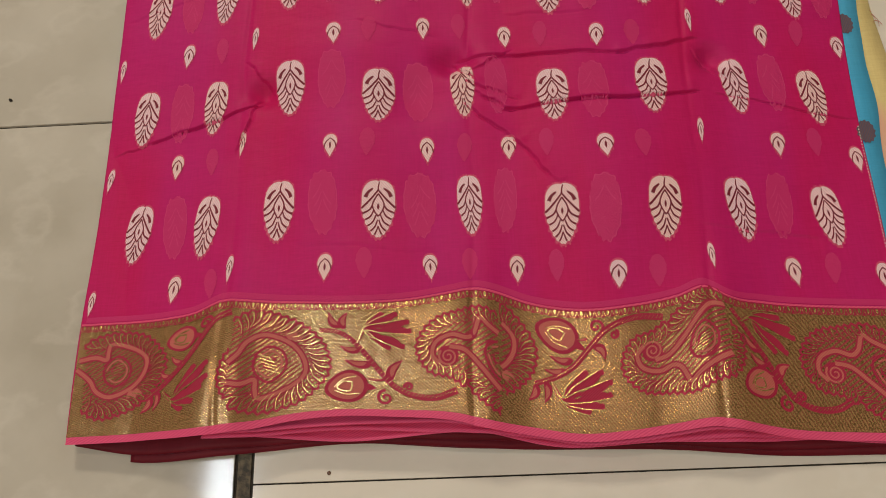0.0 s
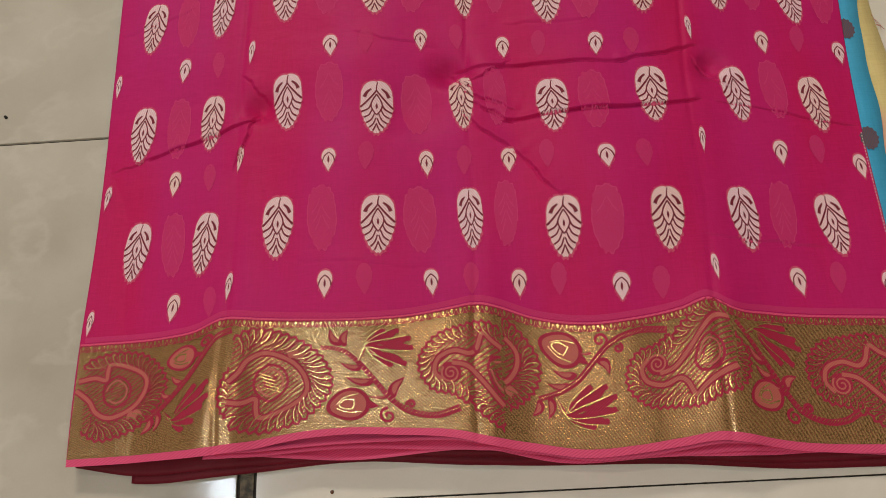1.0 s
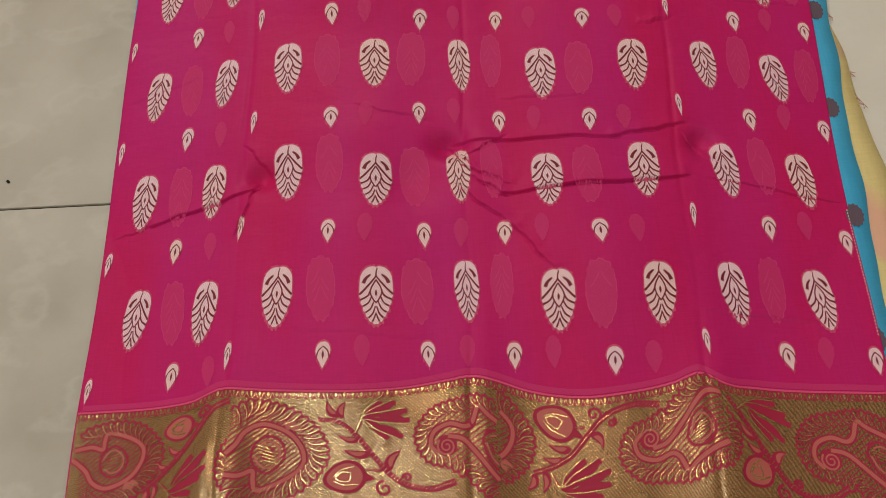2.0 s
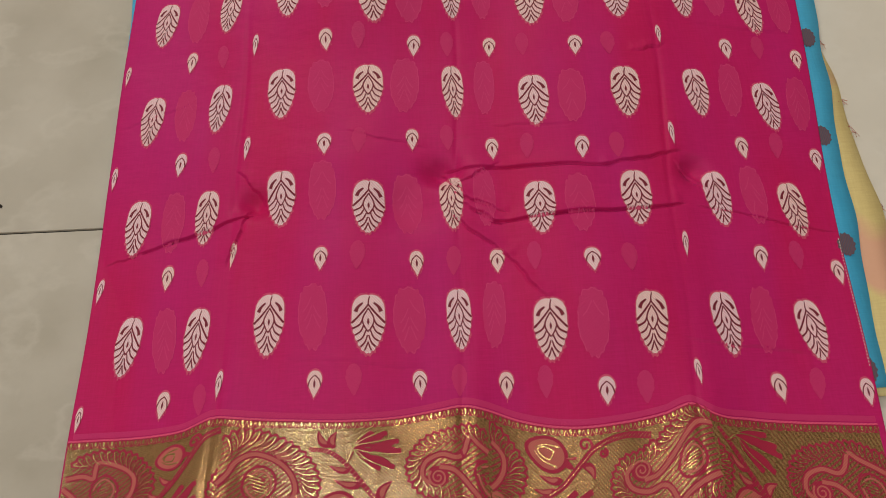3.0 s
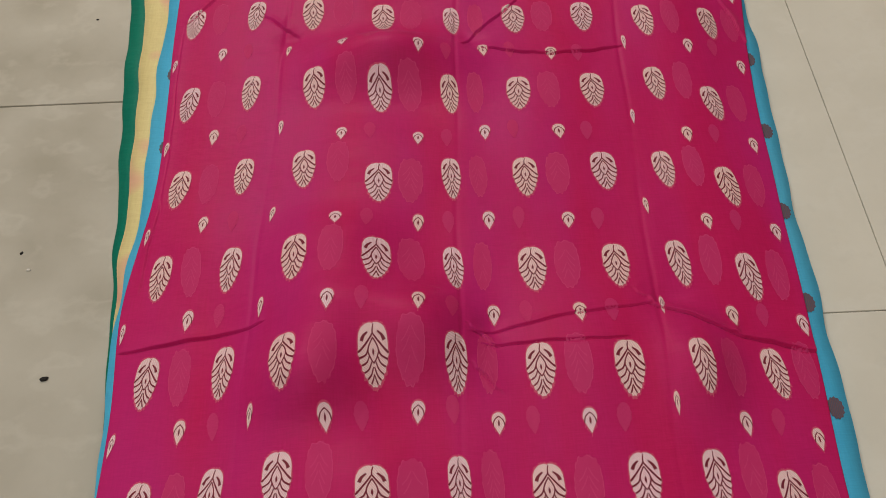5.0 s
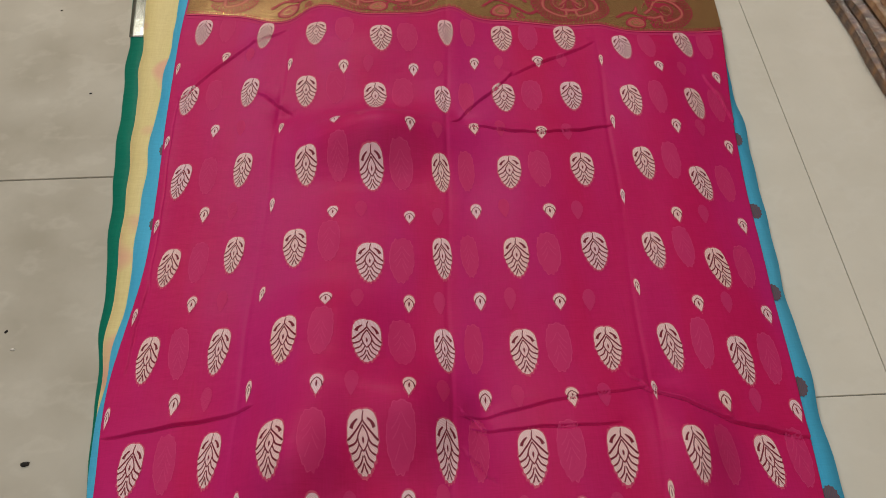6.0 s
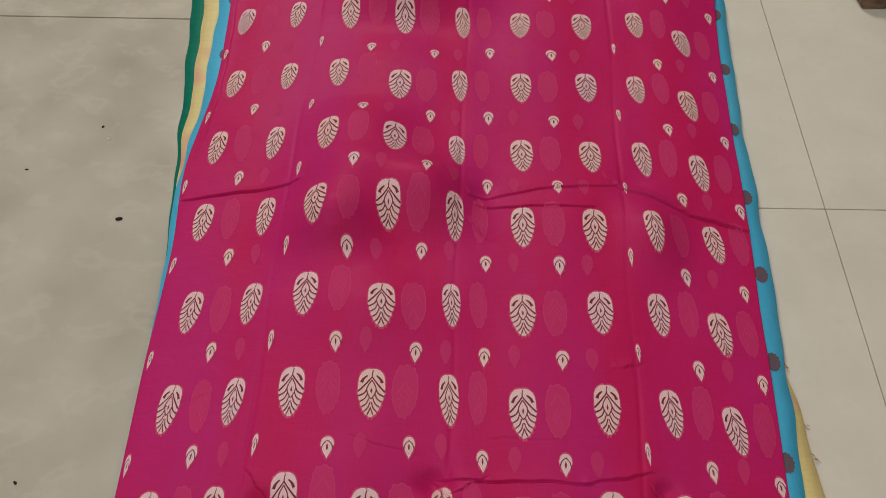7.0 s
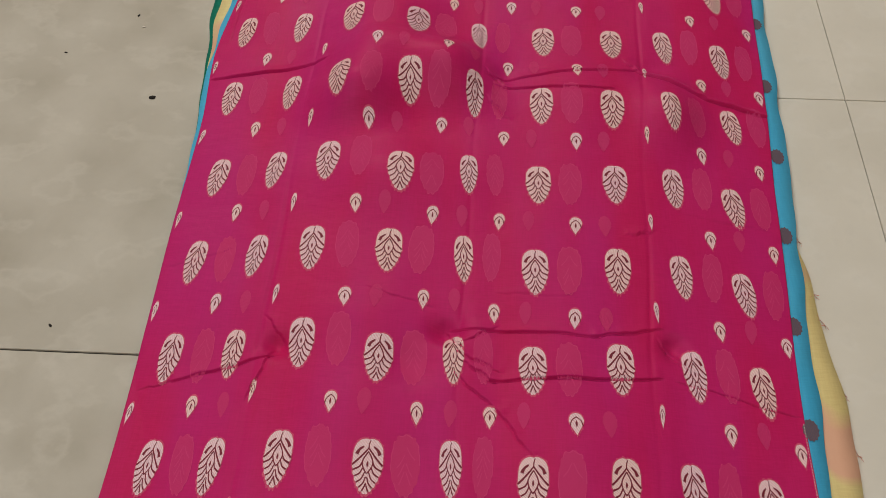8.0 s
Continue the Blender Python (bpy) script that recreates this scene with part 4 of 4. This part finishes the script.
# ---------------- the sarees beneath ----------------
def lower_saree(label, left, right, front, back, base, bulk, material):
    """A folded saree of three layers, whose edges show past the one above."""
    top = tagged(new("saree"), label, "saree")
    for k in range(3):
        dx = 0.0012 * k
        wave = lambda x, y, k=k: base + bulk * (1 - k / 3) + 0.0006 * np.sin(31 * y + 3 * x + k) + 0.0004 * np.sin(83 * y + 11 * k)
        part("fold_layer", sheet("fold_layer", lambda y: left(y) + dx + 0.0009 * np.sin(57 * y + k + 40 * base) + 0.0010 * np.sin(93 * y + 300 * base) * np.sin(17 * y), lambda y: right(y) - dx * 1.5 + 0.0009 * np.sin(49 * y + 2 * k) + 0.0011 * np.sin(88 * y + 200 * base) * np.sin(19 * y),
                                 lambda x: 0 * x + front + 0.003 * k, lambda x: 0 * x + back - 0.003 * k, wave, material, 40, 260, bulk / 3), top)
    return top


blue_right = curve((0.24, 0.352, 0.435, 0.56, 0.668, 0.74, 0.80, 0.87, 0.95, 1.07, 1.14, 1.38), (0.333, 0.341, 0.346, 0.355, 0.364, 0.3685, 0.371, 0.3735, 0.380, 0.389, 0.393, 0.399))
blue_left = curve((0.24, 0.50, 0.72, 0.78, 0.883, 0.981, 1.111, 1.215, 1.38), (-0.200, -0.206, -0.216, -0.220, -0.214, -0.218, -0.221, -0.220, -0.219))
yellow_right = curve((0.24, 0.355, 0.438, 0.50, 0.544, 0.586, 0.66, 0.75, 1.38), (0.364, 0.367, 0.368, 0.364, 0.361, 0.358, 0.352, 0.340, 0.330))
yellow_left = curve((0.24, 0.70, 0.793, 0.916, 0.981, 1.091, 1.175, 1.259, 1.40), (-0.19, -0.210, -0.223, -0.229, -0.234, -0.242, -0.249, -0.256, -0.266))
green_right = curve((0.24, 0.34, 0.38, 1.38), (0.369, 0.370, 0.355, 0.30))
green_left = curve((0.24, 0.60, 0.718, 0.774, 0.919, 1.041, 1.136, 1.263, 1.40), (-0.18, -0.206, -0.219, -0.225, -0.240, -0.254, -0.262, -0.273, -0.284))
green = lower_saree("deep green silk saree with dull silver end, folded underneath", green_left, green_right, 0.30, 1.42, 0.0, 0.0032, M_GREEN)
part("silver_end", sheet("silver_end", green_left, lambda y: green_left(y) + 0.09, lambda x: 0 * x + 1.245, lambda x: 0 * x + 1.43, lambda x, y: 0.0046 + 0.0008 * np.sin(31 * y + 3 * x), M_SILVER, 20, 60), green, "tarnished silver zari end")
yellow = lower_saree("pale yellow silk saree with peach blotches, folded flat", yellow_left, yellow_right, 0.295, 1.40, 0.0036, 0.0032, M_YELLOW)
blue = lower_saree("sky blue silk saree with brown round motifs, folded flat", blue_left, blue_right, 0.30, 1.385, 0.0070, 0.0034, M_BLUE)


def round_spot(x, y, parent):
    bm = bmesh.new()
    rim = [(0.0062 * math.cos(a) * (1 + 0.08 * (-1) ** k), 0.0090 * math.sin(a) * (1 + 0.06 * (-1) ** k)) for k, a in enumerate(np.linspace(0, 2 * math.pi, 26, endpoint=False))]
    verts = [bm.verts.new((x + u, y + v, 0.0110 + 0.0008 * math.sin(31 * (y + v) + 3 * (x + u)) + 0.0005 * math.sin(83 * (y + v)))) for u, v in rim]
    bm.faces.new(verts)
    part("round_motif", from_bmesh("round_motif", bm, M_BROWN), parent, "brown woven round motif")


for k in range(11):
    y = 0.312 + 0.0925 * k
    round_spot(float(blue_right(y)) - 0.0108 + 0.001 * math.sin(k * 2.1), y, blue)
    if k > 5:
        round_spot(float(blue_left(y)) + 0.0165, y + 0.012, blue)


def tuft(x, y, z, count, reach, material, parent):
    """A few loose threads at a cut edge."""
    for k in range(count):
        path = [(x + reach * t * random.uniform(0.7, 1.1), y + 0.004 * (k - count / 2) + 0.004 * math.sin(3 * t + k), z * (1 - 0.75 * t)) for t in (0, 0.35, 0.7, 1.0)]
        verts, faces = [], []
        for px, py, pz in path:
            o = len(verts)
            verts += [(px, py + 0.0003 * math.cos(a), pz + 0.0003 * math.sin(a)) for a in (0, 2.1, 4.2)]
            if o:
                faces += [(o - 3 + q, o - 3 + (q + 1) % 3, o + (q + 1) % 3, o + q) for q in range(3)]
        part("loose_thread", mesh_of("loose_thread", verts, faces, material), parent, "loose peach thread")


M_PEACH = thread("peach_thread", (0.80, 0.34, 0.26), (0.66, 0.24, 0.18), 30, 300)
for y in (0.44, 0.505, 0.535, 0.59, 0.39):
    tuft(float(yellow_right(y)) - 0.002, y, 0.0066, 3, 0.009, M_PEACH, yellow)
for k in range(40):
    y = 0.315 + 0.0024 * k
    x = float(RIGHT(y)) - 0.0012
    z = float(relief(x, y))
    part("stitch", slab("stitch", x - 0.0003, x + 0.0003, y - 0.0005, y + 0.0005, z - 0.0004, z + 0.0004, M_PALE), saree)


# ---------------- wrapped packets ----------------
def packet(x, y, z, wide, long, tall, turn, material, wrap, label):
    top = tagged(new("wrapped_saree"), label, "packet", "stack of wrapped sarees")
    top.matrix_basis = pose(x, y, z, 0, 0, turn)
    bm = bmesh.new()
    bmesh.ops.create_cube(bm, size=1, matrix=Matrix.Translation((0, 0, tall / 2)) @ Matrix.Diagonal((wide, long, tall, 1)))
    bmesh.ops.subdivide_edges(bm, edges=bm.edges[:], cuts=9, use_grid_fill=True)
    for v in bm.verts:
        u, w = 2 * v.co.x / wide, 2 * v.co.y / long
        swell = 1 - 0.25 * max(abs(u), abs(w)) ** 6
        v.co.z = tall / 2 + (v.co.z - tall / 2) * swell
        v.co += Vector(noise.noise_vector(v.co * 22 + Vector((x * 9, z * 40, 0)))) * 0.0035
    cloth = part("folded_cloth", from_bmesh("folded_cloth", bm, material), top)
    bm = bmesh.new()
    bm.from_mesh(cloth.data)
    for v in bm.verts:
        v.co += v.normal * 0.0018 + Vector(noise.noise_vector(v.co * 60)) * 0.0016
        v.co.z = max(v.co.z, 0.0002)
    part("plastic_wrap", from_bmesh("plastic_wrap", bm, wrap), top, "crinkled clear plastic wrap")
    return top


def film(name):
    n = Nodes(name)
    n.set(Roughness=0.12, IOR=1.45)
    clear = n.tree.nodes.new("ShaderNodeBsdfTransparent")
    shine = n.tree.nodes.new("ShaderNodeBsdfGlossy")
    shine.inputs["Roughness"].default_value = 0.16
    mixer = n.tree.nodes.new("ShaderNodeMixShader")
    mixer.inputs[0].default_value = 0.07
    b = n.tree.nodes.new("ShaderNodeBump")
    b.inputs["Strength"].default_value, b.inputs["Distance"].default_value = 0.8, 0.004
    n.link(n.noise(70, (1, 2.5, 1), 3), b.inputs["Height"])
    n.link(b.outputs[0], shine.inputs["Normal"])
    n.link(clear.outputs[0], mixer.inputs[1])
    n.link(shine.outputs[0], mixer.inputs[2])
    n.link(mixer.outputs[0], n.tree.nodes["Material Output"].inputs[0])
    n.tree.nodes.remove(n.bsdf)
    return n.mat


M_FILM = film("clear_plastic_film")
def brocade(name, one, two, three):
    n = Nodes(name)
    base = n.ramp(n.noise(34, (1, 2.5, 1), 4), (0.36, one), (0.52, two), (0.68, three))
    n.colour(base)
    n.set(Specular_IOR_Level=0.35)
    n.rough(n.noise(120), 0.35, 0.6)
    n.bump(n.noise(60, (1, 3, 1), 4), 0.5, 0.003)
    return n.mat


M_UMBER = brocade("umber_brocade", (0.05, 0.025, 0.018), (0.16, 0.085, 0.045), (0.30, 0.15, 0.06))
M_TAN = brocade("tan_brocade", (0.22, 0.10, 0.04), (0.36, 0.19, 0.08), (0.46, 0.27, 0.13))
M_PLUM = brocade("plum_brocade", (0.045, 0.012, 0.04), (0.12, 0.035, 0.055), (0.28, 0.12, 0.07))
M_OCHRE = brocade("ochre_brocade", (0.22, 0.15, 0.03), (0.36, 0.26, 0.08), (0.48, 0.36, 0.15))
x, z = 0.690, 0.0
PACKETS = ((0.015, M_UMBER, "dark umber"), (0.013, M_UMBER, "mottled umber"), (0.012, M_TAN, "tan brown"), (0.013, M_TAN, "light tan"), (0.013, M_PLUM, "dark plum"),
           (0.012, M_PLUM, "plum brown"), (0.014, M_OCHRE, "ochre gold"), (0.014, M_UMBER, "dark umber"), (0.014, M_OCHRE, "ochre gold"))
for k, (tall, material, word) in enumerate(PACKETS):
    packet(x + 0.007 * k, 1.305 + 0.004 * (k % 3), z, 0.29, 0.43, tall, 4.0 + 0.8 * (-1) ** k, material, M_FILM, word + " folded saree in clear plastic wrap, stacked on the floor")
    z += tall + 0.0022


# ---------------- lint on the floor and the cloth ----------------
def lint(name, x, y, z, size, material, label, stretch=1.6, turn=0.0):
    bm = bmesh.new()
    bmesh.ops.create_icosphere(bm, subdivisions=2, radius=size)
    for v in bm.verts:
        v.co += Vector(noise.noise_vector(v.co * 900 + Vector((x * 70, y * 70, 0)))) * size * 0.4
        v.co.x *= stretch
        v.co.z = max(v.co.z, -size * 0.55) * 0.6 + size * 0.33
    ob = new(name, from_bmesh(name, bm, material))
    ob.matrix_basis = pose(x, y, z, 0, 0, turn)
    return tagged(ob, label, "lint")


for x, y, size, turn in ((-0.273, 0.743, 0.0022, 10), (-0.318, 0.866, 0.0011, 40), (-0.298, 0.475, 0.0011, -40), (-0.383, 0.805, 0.0010, 0), (-0.30, 1.16, 0.0010, 20), (-0.36, 1.30, 0.0008, 50)):
    lint("lint_speck", x, y, 0, size, M_DIRT, "tiny dark speck of lint on the floor tile", 1.7, turn)
lint("lint_speck", -0.308, 0.848, 0, 0.0013, M_PALE, "tiny pale speck of lint on the floor tile")
lint("lint_speck", 0.60, 1.24, 0, 0.0010, M_DIRT, "tiny dark speck of lint on the floor tile")
lint("bead", -0.043, 0.185, 0, 0.0012, M_BEAD, "tiny brown bead on the ivory tile", 1.0)

# ---------------- floor tiles ----------------
def tile(name, x0, x1, y0, y1, material):
    part(name, slab(name, x0, x1, y0, y1, -0.010, 0.0, material, 0.0003), floor)


JOINT = 0.0011
part("joint_strip", slab("joint_strip", -0.1035, -0.0925, -2.5, 4, -0.012, -0.0012, M_STRIP, 0.0012), floor, "worn dark metal strip between two kinds of tile")
ys = [0.450 + 0.590 * k for k in range(-5, 7)]
xs = [-0.1045 - 0.6 * k for k in range(0, 6)]
for y0, y1 in zip(ys, ys[1:]):
    for x1, x0 in zip(xs, xs[1:]):
        tile("floor_tile", max(x0 + JOINT, -3), x1, max(y0 + 1.6 * JOINT, -2.5), min(y1, 4), M_TILE)
ys = [0.179 + 0.590 * k for k in range(-5, 8)]
xs = [-0.0915, 0.443, 1.043, 1.643, 2.243, 2.843]
for y0, y1 in zip(ys, ys[1:]):
    if y0 < 3.99:
        for x0, x1 in zip(xs, xs[1:]):
            tile("floor_tile", x0, x1 - JOINT, max(y0 + JOINT, -2.5), min(y1, 4), M_WHITE)
